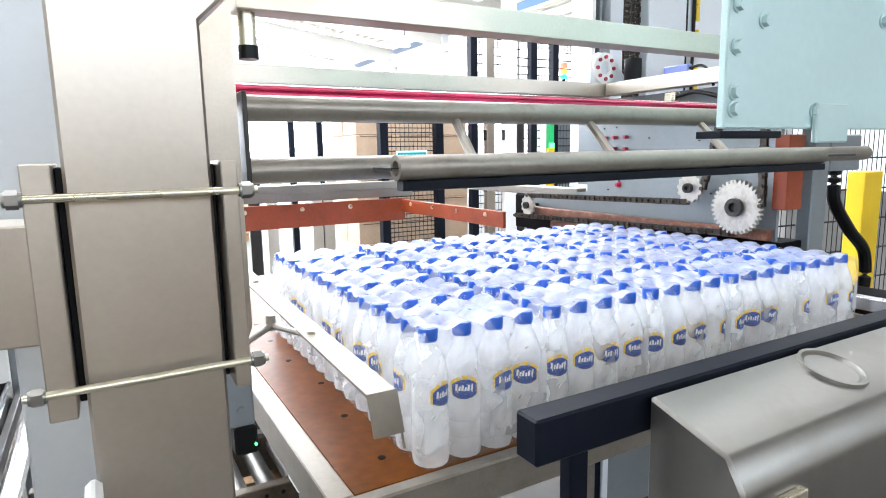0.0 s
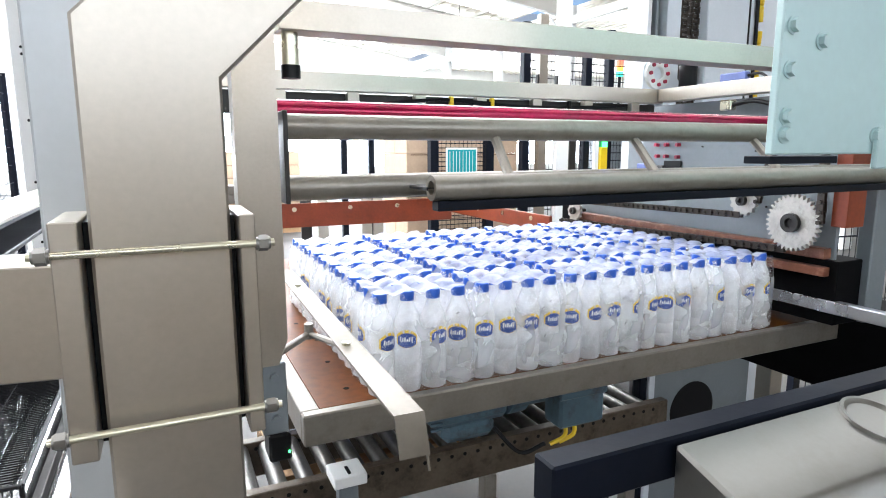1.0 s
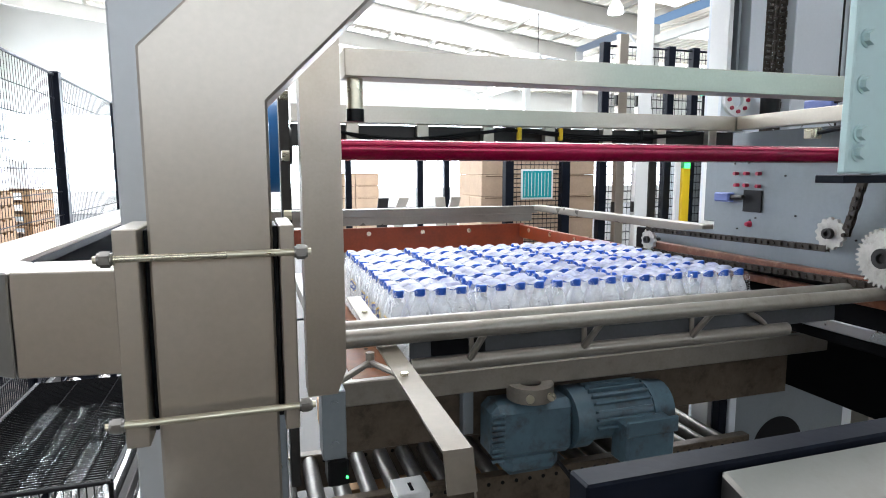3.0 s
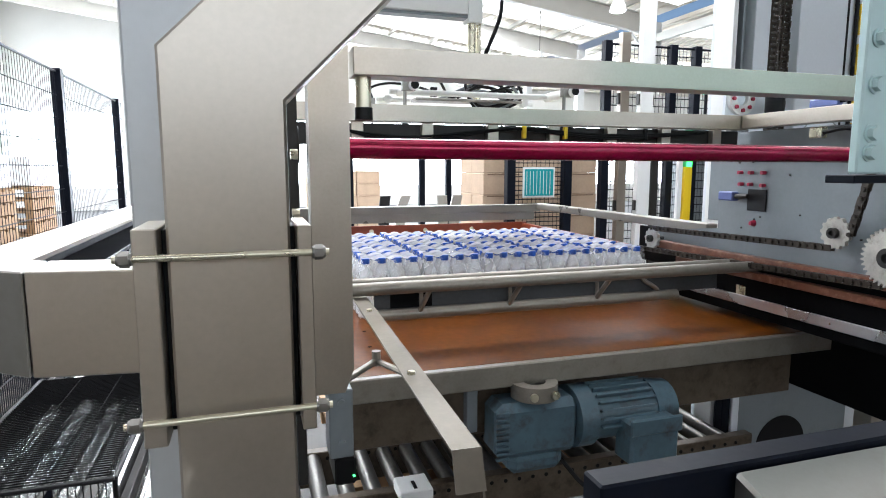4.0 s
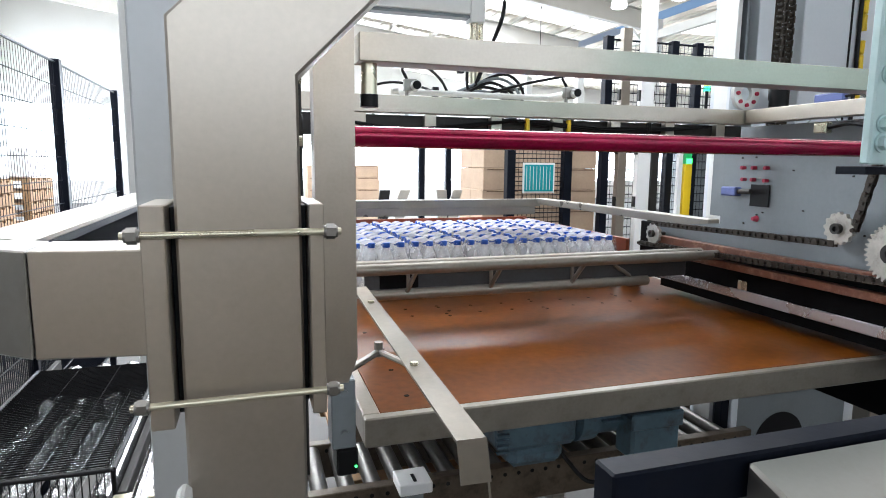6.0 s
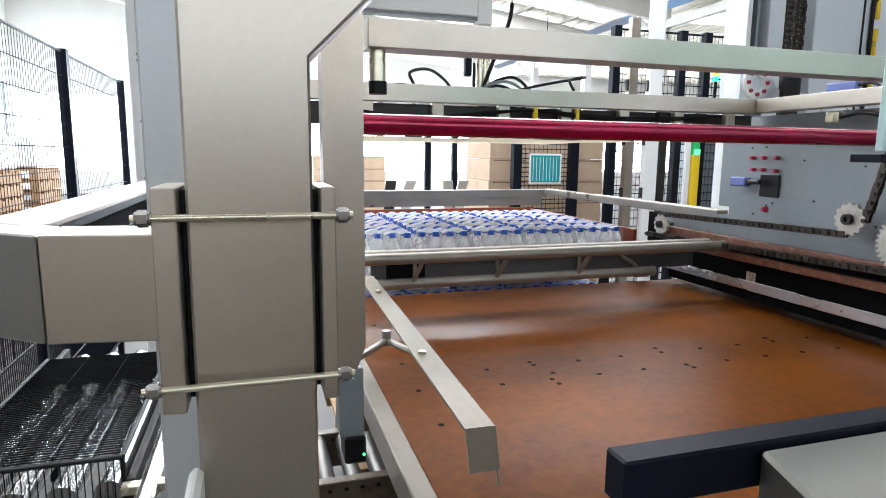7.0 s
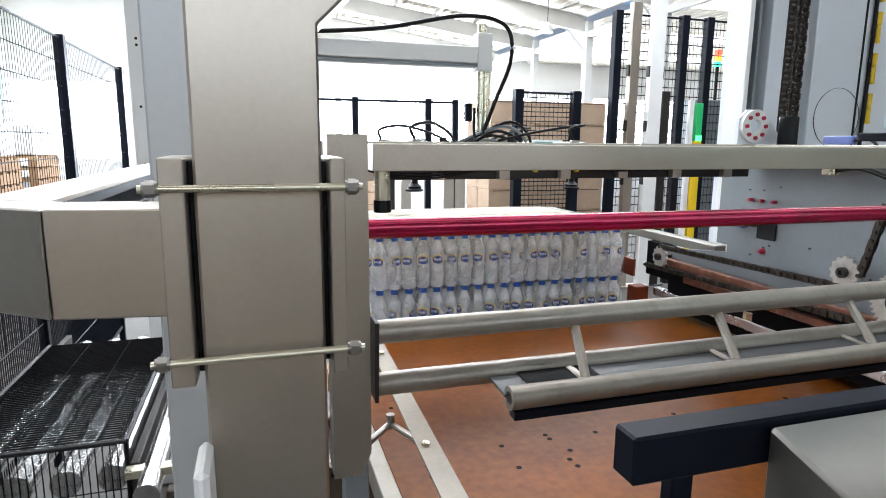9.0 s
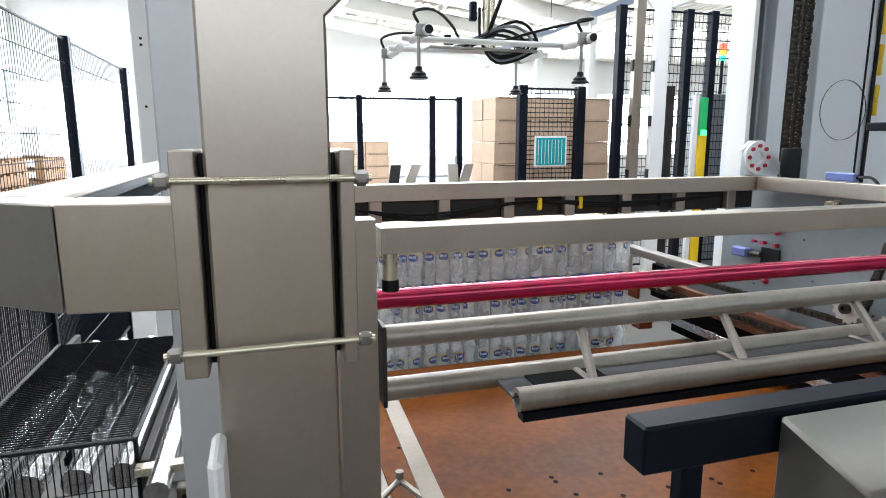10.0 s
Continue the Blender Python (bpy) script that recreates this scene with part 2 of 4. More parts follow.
def hose(bm, pts, r, seg=8, steps=10):
    """A bent round hose through the points."""
    P = [Vector(p) for p in pts]
    P = [2 * P[0] - P[1]] + P + [2 * P[-1] - P[-2]]
    line = []
    for k in range(1, len(P) - 2):
        for s in range(steps):
            t = s / steps
            a, b, c, d = P[k - 1:k + 3]
            line.append(0.5 * ((2 * b) + (c - a) * t + (2 * a - 5 * b + 4 * c - d) * t * t + (3 * b - a - 3 * c + d) * t ** 3))
    line.append(P[-2])
    rows = []
    for k, p in enumerate(line):
        d = (line[min(k + 1, len(line) - 1)] - line[max(k - 1, 0)]).normalized()
        q = d.to_track_quat('Z', 'Y')
        rows.append([bm.verts.new(p + q @ Vector((r * math.cos(2 * math.pi * i / seg), r * math.sin(2 * math.pi * i / seg), 0))) for i in range(seg)])
    for a, b in zip(rows, rows[1:]):
        for i in range(seg):
            bm.faces.new((a[i], a[(i + 1) % seg], b[(i + 1) % seg], b[i]))
    bm.faces.new(list(reversed(rows[0])))
    bm.faces.new(rows[-1])


def mesh_of(name, bm, material, smooth=True):
    bmesh.ops.recalc_face_normals(bm, faces=bm.faces)
    me = bpy.data.meshes.new(name)
    bm.to_mesh(me)
    bm.free()
    me.materials.append(material)
    if smooth:
        me.shade_smooth()
        me.set_sharp_from_angle(angle=radians(35))
    return me


def part(name, bm, material, parent=None, label=""):
    ob = new(name, mesh_of(name, bm, material))
    ob.parent = parent
    return tagged(ob, label)


def share(name, me, parent, m, label=""):
    """One more piece on the same mesh."""
    ob = new(name, me)
    ob.parent = parent
    ob.matrix_basis = m
    return tagged(ob, label)


def thing(name, label, category, at=(0, 0, 0), group="", kind=""):
    ob = new(name)
    ob.location = at
    return tagged(ob, label, category, group, kind)


def B():
    return bmesh.new()


def pbox(name, parent, material, x0, x1, y0, y1, z0, z1, bevel=0.002, label=""):
    bm = B()
    box(bm, x0, x1, y0, y1, z0, z1, bevel)
    return part(name, bm, material, parent, label)


def prod(name, parent, material, a, b, r, seg=16, label=""):
    bm = B()
    rod(bm, a, b, r, seg)
    return part(name, bm, material, parent, label)


# ---- structure: hall ----
def hall():
    bm = B()
    box(bm, -60, 60, -12, 90, -0.2, 0)
    tagged(part("floor", bm, CONCRETE), "grey concrete hall floor", "floor", kind="structure")
    bm = B()
    box(bm, -10, 24, 26, 26.3, 0, 0.9)
    box(bm, -10, 24, 26, 26.3, 3.9, 8.5)
    for i in range(9):
        box(bm, -10 + i * 4.2, -9.75 + i * 4.2, 26, 26.3, 0.9, 3.9)
    tagged(part("wall_back", bm, WALLW), "white sheet-metal hall wall with a window band", "wall", kind="structure")
    bm = B()
    box(bm, -10, 24, 26.35, 26.4, 0.9, 3.9)
    tagged(part("window_1", bm, WINDOW), "bright pane band in a hall wall", "window", kind="structure")
    bm = B()
    box(bm, -10, -9.7, 4.6, 26, 0, 1.2)
    box(bm, -10, -9.7, 4.6, 26, 4.3, 8.5)
    for i in range(6):
        box(bm, -10, -9.7, 4.6 + i * 3.9, 4.8 + i * 3.9, 1.2, 4.3)

    tagged(part("wall_left", bm, WALLW), "white sheet-metal hall wall with a window band", "wall", kind="structure")
    bm = B()
    box(bm, -10.1, -10.05, 4, 26, 1.2, 4.3)
    tagged(part("window_2", bm, HAZY), "bright pane band in a hall wall", "window", kind="structure")
    # out of view; grey wall end added to cut the light from the left
    bm = B()
    box(bm, -10, -9.7, -5, 4.598, 0, 8.5)
    tagged(part("wall_left_end", bm, GREYW), "unseen grey wall end that holds back light from the left", "wall", kind="structure")
    bm = B()
    box(bm, 24, 24.3, -5, 26, 0, 8.5)
    tagged(part("wall_right", bm, WALLW), "white sheet-metal hall wall", "wall", kind="structure")
    # unseen wall; its beige and its window band shape the post's reflections
    bm = B()
    box(bm, -10, 24.3, -5.3, -5, 0, 2.15)
    box(bm, -10, 24.3, -5.3, -5, 3.65, 8.5)
    box(bm, -10, -6.6, -5.3, -5, 2.15, 3.65)
    box(bm, 5.4, 24.3, -5.3, -5, 2.15, 3.65)
    tagged(part("wall_front", bm, BEIGEW), "unseen beige wall with an added window band", "wall", kind="structure")
    # unseen glowing pane added to go with the lamp behind the camera
    bm = B()
    box(bm, -6.6, 5.4, -5.25, -5.2, 2.15, 3.65)
    tagged(part("window_unseen", bm, HAZY), "bright pane band in a hall wall", "window", kind="structure")
    # roof sheets on purlins and rafters, falling to the eave columns; a lower dim bay beyond them
    bm = B()
    box(bm, -10.5, 9.8, -5.5, 26.5, 0.30, 0.4, 0, ROOF_TILT)
    for i in range(67):
        x = -10.4 + i * 0.3
        box(bm, x, x + 0.06, -5.4, 26.4, 0.265, 0.30, 0, ROOF_TILT)
    tagged(part("ceiling", bm, ROOF), "cream corrugated roof sheets", "ceiling", kind="structure")
    bm = B()
    box(bm, 9.9, 24.3, -5.3, 26.3, 5.5, 5.6)
    for i in range(48):
        box(bm, 9.95 + i * 0.3, 10.01 + i * 0.3, -5.2, 26.2, 5.46, 5.5)
    tagged(part("ceiling_low", bm, ROOF), "cream corrugated roof of the neighbouring bay", "ceiling", kind="structure")
    # glowing strips added to brighten the neighbouring bay
    for i in range(4):
        y = 7.5 + i * 4.8
        bm = B()
        box(bm, 10.2, 24.0, y, y + 1.2, 5.44, 5.455)
        tagged(part("skylight", bm, ROOFGLOW), "milky glowing strip added to the roof", "skylight", "roof lights", "structure")
    # glowing strips added so that the roof comes out brighter
    for i in range(7):
        y = -1.6 + i * 3.9
        bm = B()
        box(bm, -10.2, 9.6, y, y + 1.7, 0.25, 0.262, 0, ROOF_TILT)
        tagged(part("roof_glow_strip" if i == 0 else "skylight", bm, ROOFGLOW), "milky glowing strip added to the roof", "skylight", "roof lights", "structure")
    for i in range(8):
        y = -3.0 + i * 3.9
        bm = B()
        box(bm, -10.2, 9.5, y, y + 0.02, -0.32, 0.15, 0, ROOF_TILT)
        box(bm, -10.2, 9.5, y - 0.08, y + 0.10, -0.34, -0.32, 0, ROOF_TILT)
        box(bm, -10.2, 9.5, y - 0.08, y + 0.10, 0.13, 0.15, 0, ROOF_TILT)
        tagged(part("roof_beam", bm, BEAM), "grey steel roof rafter", "beam", "roof rafters", "structure")
        bm = B()
        box(bm, 9.4, 9.64, y - 0.11, y + 0.13, 0, 5.5, 0.01)
        rod(bm, (9.42, y, 4.55), (8.7, y, 5.28), 0.035, 8)
        tagged(part("column", bm, WHITE), "white painted steel hall column with a knee brace", "column", "hall columns", "structure")
    for i in range(13):
        x = -9.5 + i * 1.5
        bm = B()
        box(bm, x, x + 0.06, -5.4, 26.4, 0.15, 0.265, 0, ROOF_TILT)
        tagged(part("purlin", bm, BEAM), "grey steel roof purlin", "beam", "roof purlins", "structure")
    bm = B()
    box(bm, 9.45, 9.6, -5.3, 26.3, 5.0, 5.2)
    tagged(part("eave_beam", bm, BEAM), "grey steel eave beam", "beam", kind="structure")


hall()


# ---- lift carriage ----
def sprocket(parent, name, y, z, r, teeth, x=0.645):
    bm = B()
    pts = []
    n = teeth * 4
    for i in range(n):
        a = 2 * math.pi * i / n
        rr = r * (1.0 if i % 4 in (0, 1) else 0.88)
        pts.append((rr * math.cos(a), rr * math.sin(a)))
    f = [bm.verts.new((x - 0.006, y + p, z + q)) for p, q in pts]
    k = [bm.verts.new((x + 0.006, y + p, z + q)) for p, q in pts]
    bm.faces.new(f)
    bm.faces.new(k)
    for i in range(n):
        bm.faces.new((f[i], f[(i + 1) % n], k[(i + 1) % n], k[i]))
    s = part(name, bm, TOOTH, parent, "worn steel chain sprocket")
    bm = B()
    ring(bm, (x - 0.012, y, z), 'x', r * 0.17, r * 0.33, 0.014)
    rod(bm, (x - 0.01, y, z), (x + 0.05, y, z), r * 0.16, 12)
    part("hub", bm, DARK, s, "dark bearing hub")
    return s


def chain_run(parent, a, b, pitch=0.024, x=0.645, name="chain"):
    """Roller chain in side view between two points (y, z)."""
    a, b = Vector((0, a[0], a[1])), Vector((0, b[0], b[1]))
    d = b - a
    n = max(2, int(d.length / pitch))
    q = d.normalized()
    ang = math.atan2(q.z, q.y)
    bm = B()
    for i in range(n):
        c = a + d * ((i + 0.5) / n)
        m = Matrix.Translation((x, c.y, c.z)) @ Matrix.Rotation(ang, 4, 'X')
        w = 0.007 if i % 2 else 0.0045
        for sx in (-w, w):
            box(bm, sx - 0.001, sx + 0.001, -pitch * 0.62, pitch * 0.62, -0.009, 0.009, 0, m)
        c2 = a + d * (i / n)
        rod(bm, (x - 0.012, c2.y, c2.z), (x + 0.012, c2.y, c2.z), 0.006, 6)
    return part(name, bm, CHAIN, parent, "oily roller chain")


def carriage():
    c = thing("lift_carriage", "grey steel palletizer lift carriage with crimson bar and chain drive", "lift carriage")
    # front frame
    pbox("front_beam", c, PAINT, -0.715, 0.80, -0.764, -0.72, 1.806, 1.843, 0.001)
    bm = B()
    prism(bm, [(-0.776, 1.855), (-0.722, 1.855), (-0.722, 1.40), (-0.735, 1.365), (-0.776, 1.365)], -0.764, -0.72)
    u = part("upright", bm, PAINT, c, "grey painted box upright with a chamfered foot")
    for z in (1.78, 1.70, 1.62, 1.55, 1.47, 1.42):
        bm = B()
        rod(bm, (-0.79, -0.75, z), (-0.800, -0.75, z), 0.007, 8)
        part("bolt", bm, BRIGHT, u)
    bm = B()
    rod(bm, (-0.698, -0.74, 1.806), (-0.698, -0.74, 1.765), 0.011, 14)
    dm = part("damper", bm, BRIGHT, c, "steel stop post with a black rubber foot")
    prod("rubber_foot", dm, BLACK, (-0.698, -0.74, 1.7648), (-0.698, -0.74, 1.748), 0.0125, 14)
    bm = B()
    rod(bm, (-0.72, -0.65, 1.712), (0.69, -0.65, 1.708), 0.0162, 22)
    part("cross_bar", bm, RED, c, "glossy crimson round cross bar")
    pbox("bar_tab", c, PAINT, -0.735, -0.722, -0.72, -0.635, 1.69, 1.735, 0.002)
    # wheel and strip behind the upright
    bm = B()
    rod(bm, (-0.812, -0.56, 1.72), (-0.785, -0.56, 1.72), 0.075, 28)
    w = part("pulley", bm, BLUE, c, "blue round guard disc")
    prod("hub", w, DARK, (-0.82, -0.56, 1.72), (-0.775, -0.56, 1.72), 0.03)
    pbox("rack", c, DARK, -0.80, -0.786, -0.70, -0.66, 1.2, 1.80, 0.001, "dark toothed rack")
    rp = pbox("rail_plate", c, PLATE, -0.836, -0.801, -0.62, -0.585, 0.70, 1.50, 0.002, "pale bolted guide rail")
    for k in range(7):
        prod("bolt", rp, BRIGHT, (-0.819, -0.62, 0.80 + 0.1 * k), (-0.819, -0.628, 0.80 + 0.1 * k), 0.008, 8)
    pbox("foot_plate", c, PLATE, -0.752, -0.715, -0.70, -0.65, 1.235, 1.345, 0.002, "pale bolted foot plate")
    s = pbox("sensor", c, BLACK, -0.745, -0.712, -0.70, -0.65, 1.190, 1.233, 0.003, "small black sensor")
    prod("led", s, LED, (-0.716, -0.701, 1.205), (-0.716, -0.703, 1.205), 0.0022, 8)
    for z in (1.26, 1.325):
        prod("bolt", c, PLATE, (-0.733, -0.70, z), (-0.733, -0.705, z), 0.006, 10)
    # rear frame, upper
    rb = pbox("rear_beam", c, PAINT, -0.74, 0.66, -0.017, 0.03, 1.803, 1.847, 0.001)
    pbox("rear_channel", c, DARK, -0.74, 0.66, 0.02, 0.06, 1.745, 1.80, 0.002, "dark steel channel")
    for i in range(7):
        x = -0.60 + i * 0.19
        pbox("bracket", rb, PAINT, x, x + 0.032, -0.004, 0.018, 1.745, 1.803, 0.001)
    for x in (-0.12, 0.01, 0.28):
        pbox("sensor", rb, YELLOW if x < 0.2 else BLACK, x, x + 0.012, -0.016, -0.004, 1.765, 1.80, 0.002, "small sensor with a yellow plug")
    for k in range(3):
        bm = B()
        hose(bm, [(-0.7 + 0.02 * k, -0.01, 1.79), (-0.45, -0.012, 1.765 - 0.008 * k), (-0.15, -0.01, 1.79), (0.15, -0.012, 1.768 + 0.006 * k), (0.5, -0.01, 1.79)], 0.0035, 6)
        part("cable", bm, BLACK, rb, "black signal cable")
    pbox("side_beam", c, PAINT, 0.633, 0.68, -0.80, -0.02, 1.806, 1.847, 0.001)
    # side plate with its chain drive
    bm = B()
    prism(bm, [(-0.60, 1.37), (-0.60, 1.80), (0.13, 1.80), (0.13, 1.475), (0.30, 1.455), (0.50, 1.425), (0.50, 1.375), (0.2, 1.37)], 0, 0.012)
    sp = part("side_plate", bm, PLATE, c, "pale grey steel side plate with drilled holes")
    sp.matrix_basis = Matrix(((0, 1, 0, 0.70), (1, 0, 0, 0), (0, 0, 1, 0), (0, 0, 0, 1)))
    pbox("edge_post", c, PLATE, 0.705, 0.76, 0.13, 0.19, 1.50, 1.80, 0.003, "grey painted edge profile")
    for dy, z in ((-0.06, 1.668), (-0.01, 1.668), (0.035, 1.668), (-0.06, 1.628), (-0.01, 1.63), (0.03, 1.63), (-0.028, 1.505)):
        bm = B()
        rod(bm, (0.70, dy, z), (0.684, dy, z), 0.006 if z > 1.6 else 0.011, 12, 0.006)
        part("knob", bm, REDP, c, "red plastic screw cap")
    # no cut is made: a black panel carries the cut-out's darkness
    pbox("opening", c, BLACK, 0.694, 0.699, -0.075, 0.0, 1.545, 1.615, 0.001, "black panel drawn for a cut-out in the plate")
    s = pbox("sensor_body", c, VIOLET, 0.66, 0.69, 0.03, 0.095, 1.575, 1.605, 0.004, "blue limit switch")
    prod("lever", s, DARK, (0.675, 0.03, 1.59), (0.675, -0.02, 1.592), 0.008, 10)
    # dark dots drawn for the plate's drilled holes
    rng = random.Random(4)
    for i in range(14):
        y, z = rng.uniform(-0.55, 0.1), rng.uniform(1.46, 1.76)
        prod("hole_dot", c, DARK, (0.70, y, z), (0.696, y, z), 0.0026, 8)
    sprocket(c, "sprocket", 0.415, 1.409, 0.042, 12)
    sprocket(c, "sprocket", -0.366, 1.509, 0.044, 13)
    sprocket(c, "large_sprocket", -0.52, 1.462, 0.076, 34)
    chain_run(c, (0.415, 1.449), (-0.356, 1.467))
    chain_run(c, (0.50, 1.362), (-0.50, 1.388))
    chain_run(c, (-0.409, 1.509), (-0.456, 1.70))
    chain_run(c, (-0.592, 1.47), (-0.585, 1.78))
    pbox("slide_board", c, WORN, 0.662, 0.69, -0.60, 0.42, 1.374, 1.402, 0.002, "worn brown slide board")
    pbox("slide_board", c, WORN, 0.665, 0.691, -0.60, 0.30, 1.328, 1.352, 0.002, "worn brown slide board")
    pbox("hanger", c, ORANGE, 0.665, 0.735, -0.645, -0.605, 1.46, 1.655, 0.002, "orange-brown block")
    pbox("end_leg", c, PLATE, 0.79, 0.862, -0.64, -0.60, 1.20, 1.80, 0.003, "pale end leg")
    j = pbox("junction_box", c, PLATE, 0.866, 1.02, -0.64, -0.60, 1.555, 1.655, 0.004, "pale junction box")
    bm = B()
    hose(bm, [(0.93, -0.62, 1.555), (0.94, -0.62, 1.47), (1.03, -0.62, 1.38), (1.13, -0.62, 1.30), (1.14, -0.62, 1.18), (1.08, -0.62, 1.10)], 0.017, 10, 8)
    part("cable", bm, BLACK, j, "thick black cable")
    # near-black boxes added for the shade under and behind the side plate
    pbox("shade_channel", c, NEARBLACK, 0.692, 0.80, -0.62, 0.42, 1.20, 1.3685, 0.002, "near-black channel filling the shade under the side plate")
    pbox("shade_box", c, NEARBLACK, 0.88, 1.02, -1.0, 0.24, 0.95, 1.22, 0.003, "near-black box filling the shaded side of the machine")
    pbox("shade_backing", c, NEARBLACK, 0.716, 0.734, 0.10, 0.60, 1.30, 1.442, 0.002, "near-black board for the dark gap behind the sprocket")
    # low rear frame and guides
    pbox("low_rear_beam", c, ARMGREY, -0.75, 0.76, 1.628, 1.68, 1.432, 1.474, 0.001)
    pbox("low_rear_web", c, ARMGREY, -0.75, 0.73, 1.64, 1.66, 1.385, 1.432, 0.002)
    pbox("low_side_beam", c, ARMGREY, 0.735, 0.785, 0.225, 1.628, 1.445, 1.480, 0.003)
    g = pbox("rear_guide", c, ORANGE, -0.72, 0.66, 1.60, 1.615, 1.25, 1.376, 0.002, "orange-brown rear guide board")
    for x in (-0.55, -0.25, 0.05, 0.32):
        prod("bolt", g, BRIGHT, (x, 1.60, 1.345), (x, 1.594, 1.345), 0.012, 10)
    g = pbox("side_guide", c, ORANGE, 0.622, 0.637, 0.56, 1.58, 1.30, 1.372, 0.002, "orange-brown side guide board")
    for y in (0.7, 0.95, 1.2, 1.45):
        prod("bolt", g, BRIGHT, (0.622, y, 1.35), (0.617, y, 1.35), 0.011, 10)
    pbox("guide_block", c, ORANGE, 0.615, 0.68, 0.52, 0.58, 1.178, 1.262, 0.003, "orange-brown block")
    # aluminium rail over the right edge of the table
    r = pbox("guide_rail", c, ALU, 0.685, 0.715, -0.95, 0.50, 1.232, 1.264, 0.002, "bright aluminium guide rail")
    pbox("rail_clamp", r, BRIGHT, 0.69, 0.712, -0.02, 0.02, 1.264, 1.295, 0.002)
    # side strip on the left with its bracket
    bm = B()
    tilt = Matrix.Translation((-0.619, -0.95, 0)) @ Matrix.Rotation(radians(-1.5), 4, 'Z')
    box(bm, -0.0185, 0.0185, 0, 0.92, 1.346, 1.350, 0, tilt)
    box(bm, -0.0185, 0.0185, -0.004, 0.0, -0.050, 0.0, 0, tilt @ Matrix.Translation((0, 0.001, 1.350)) @ Matrix.Rotation(radians(-22), 4, 'X'))
    box(bm, 0.0145, 0.0165, -0.004, 0.0, -0.068, -0.050, 0, tilt @ Matrix.Translation((0, 0.001, 1.350)) @ Matrix.Rotation(radians(-22), 4, 'X'))
    st = part("guide_strip", bm, STRIP, c, "flat bent steel guide strip")
    bm = B()
    rod(bm, (-0.617, -0.66, 1.344), (-0.653, -0.572, 1.344), 0.0055, 8)
    rod(bm, (-0.653, -0.572, 1.344), (-0.742, -0.66, 1.334), 0.006, 8)
    rod(bm, (-0.653, -0.572, 1.336), (-0.653, -0.572, 1.362), 0.008, 8)
    part("bracket", bm, PIPE, st)
    for x, y in ((-0.600, -0.222), (-0.616, -0.675)):
        prod("bolt", st, BRIGHT, (x, y, 1.350), (x, y, 1.355), 0.007, 8)
    # cross member and gear motor beneath the table
    pbox("cross_member", c, FRAME, -0.68, 0.80, -0.12, -0.09, 0.96, 1.113, 0.003)
    pbox("mount_plate", c, PLATE, -0.33, -0.30, -0.15, -0.12, 0.98, 1.12, 0.002)
    gm = thing("gear_motor", "", "", (0, 0, 0))
    gm.parent = c
    bm = B()
    box(bm, -0.28, -0.04, -0.24, -0.13, 0.93, 1.08, 0.02)
    box(bm, -0.24, -0.08, -0.23, -0.14, 0.88, 0.94, 0.02)
    h = part("gearbox", bm, MOTOR, gm, "dusty blue-grey cast gearbox")
    for i in range(9):
        pbox("rib", h, MOTOR, -0.285, -0.25, -0.25, -0.24, 0.94 + i * 0.015, 0.947 + i * 0.015, 0.001)
    bm = B()
    ring(bm, (-0.16, -0.20, 1.105), 'z', 0.03, 0.062, 0.04)
    f = part("flange", bm, PIPE, h, "round clamp flange")
    for x in (-0.19, -0.13):
        prod("screw", f, BRIGHT, (x, -0.26, 1.105), (x, -0.268, 1.105), 0.011, 10)
    bm = B()
    rod(bm, (-0.05, -0.185, 1.01), (0.0, -0.185, 1.01), 0.085, 24)
    rod(bm, (0.0, -0.185, 1.01), (0.19, -0.185, 1.01), 0.072, 24)
    rod(bm, (0.19, -0.185, 1.01), (0.26, -0.185, 1.01), 0.078, 24, 0.07)
    mo = part("motor_body", bm, MOTOR, gm, "blue-grey finned electric motor")
    for i in range(14):
        a = radians(-20 + i * 16)
        pbox("fin", mo, MOTOR, 0.01, 0.185, -0.003, 0.003, 0.066, 0.084, 0.001).matrix_basis = Matrix.Translation((0, -0.185, 1.01)) @ Matrix.Rotation(a - radians(90), 4, 'X')
    bm = B()
    box(bm, 0.07, 0.22, -0.31, -0.23, 0.90, 1.02, 0.008)
    box(bm, 0.065, 0.225, -0.316, -0.306, 0.985, 1.03, 0.004)
    tb = part("terminal_box", bm, MOTOR, gm, "blue-grey terminal box")
    for x in (0.11, 0.14):
        bm = B()
        hose(bm, [(x, -0.28, 0.90), (x - 0.01, -0.29, 0.87), (x - 0.05, -0.28, 0.85)], 0.006, 8, 6)
        part("cable_gland", bm, YELLOW, tb, "yellow cable end")
    bm = B()
    hose(bm, [(0.05, -0.27, 0.85), (-0.02, -0.25, 0.83), (-0.08, -0.2, 0.9)], 0.006, 8, 6)
    part("cable", bm, BLACK, tb)
    return c


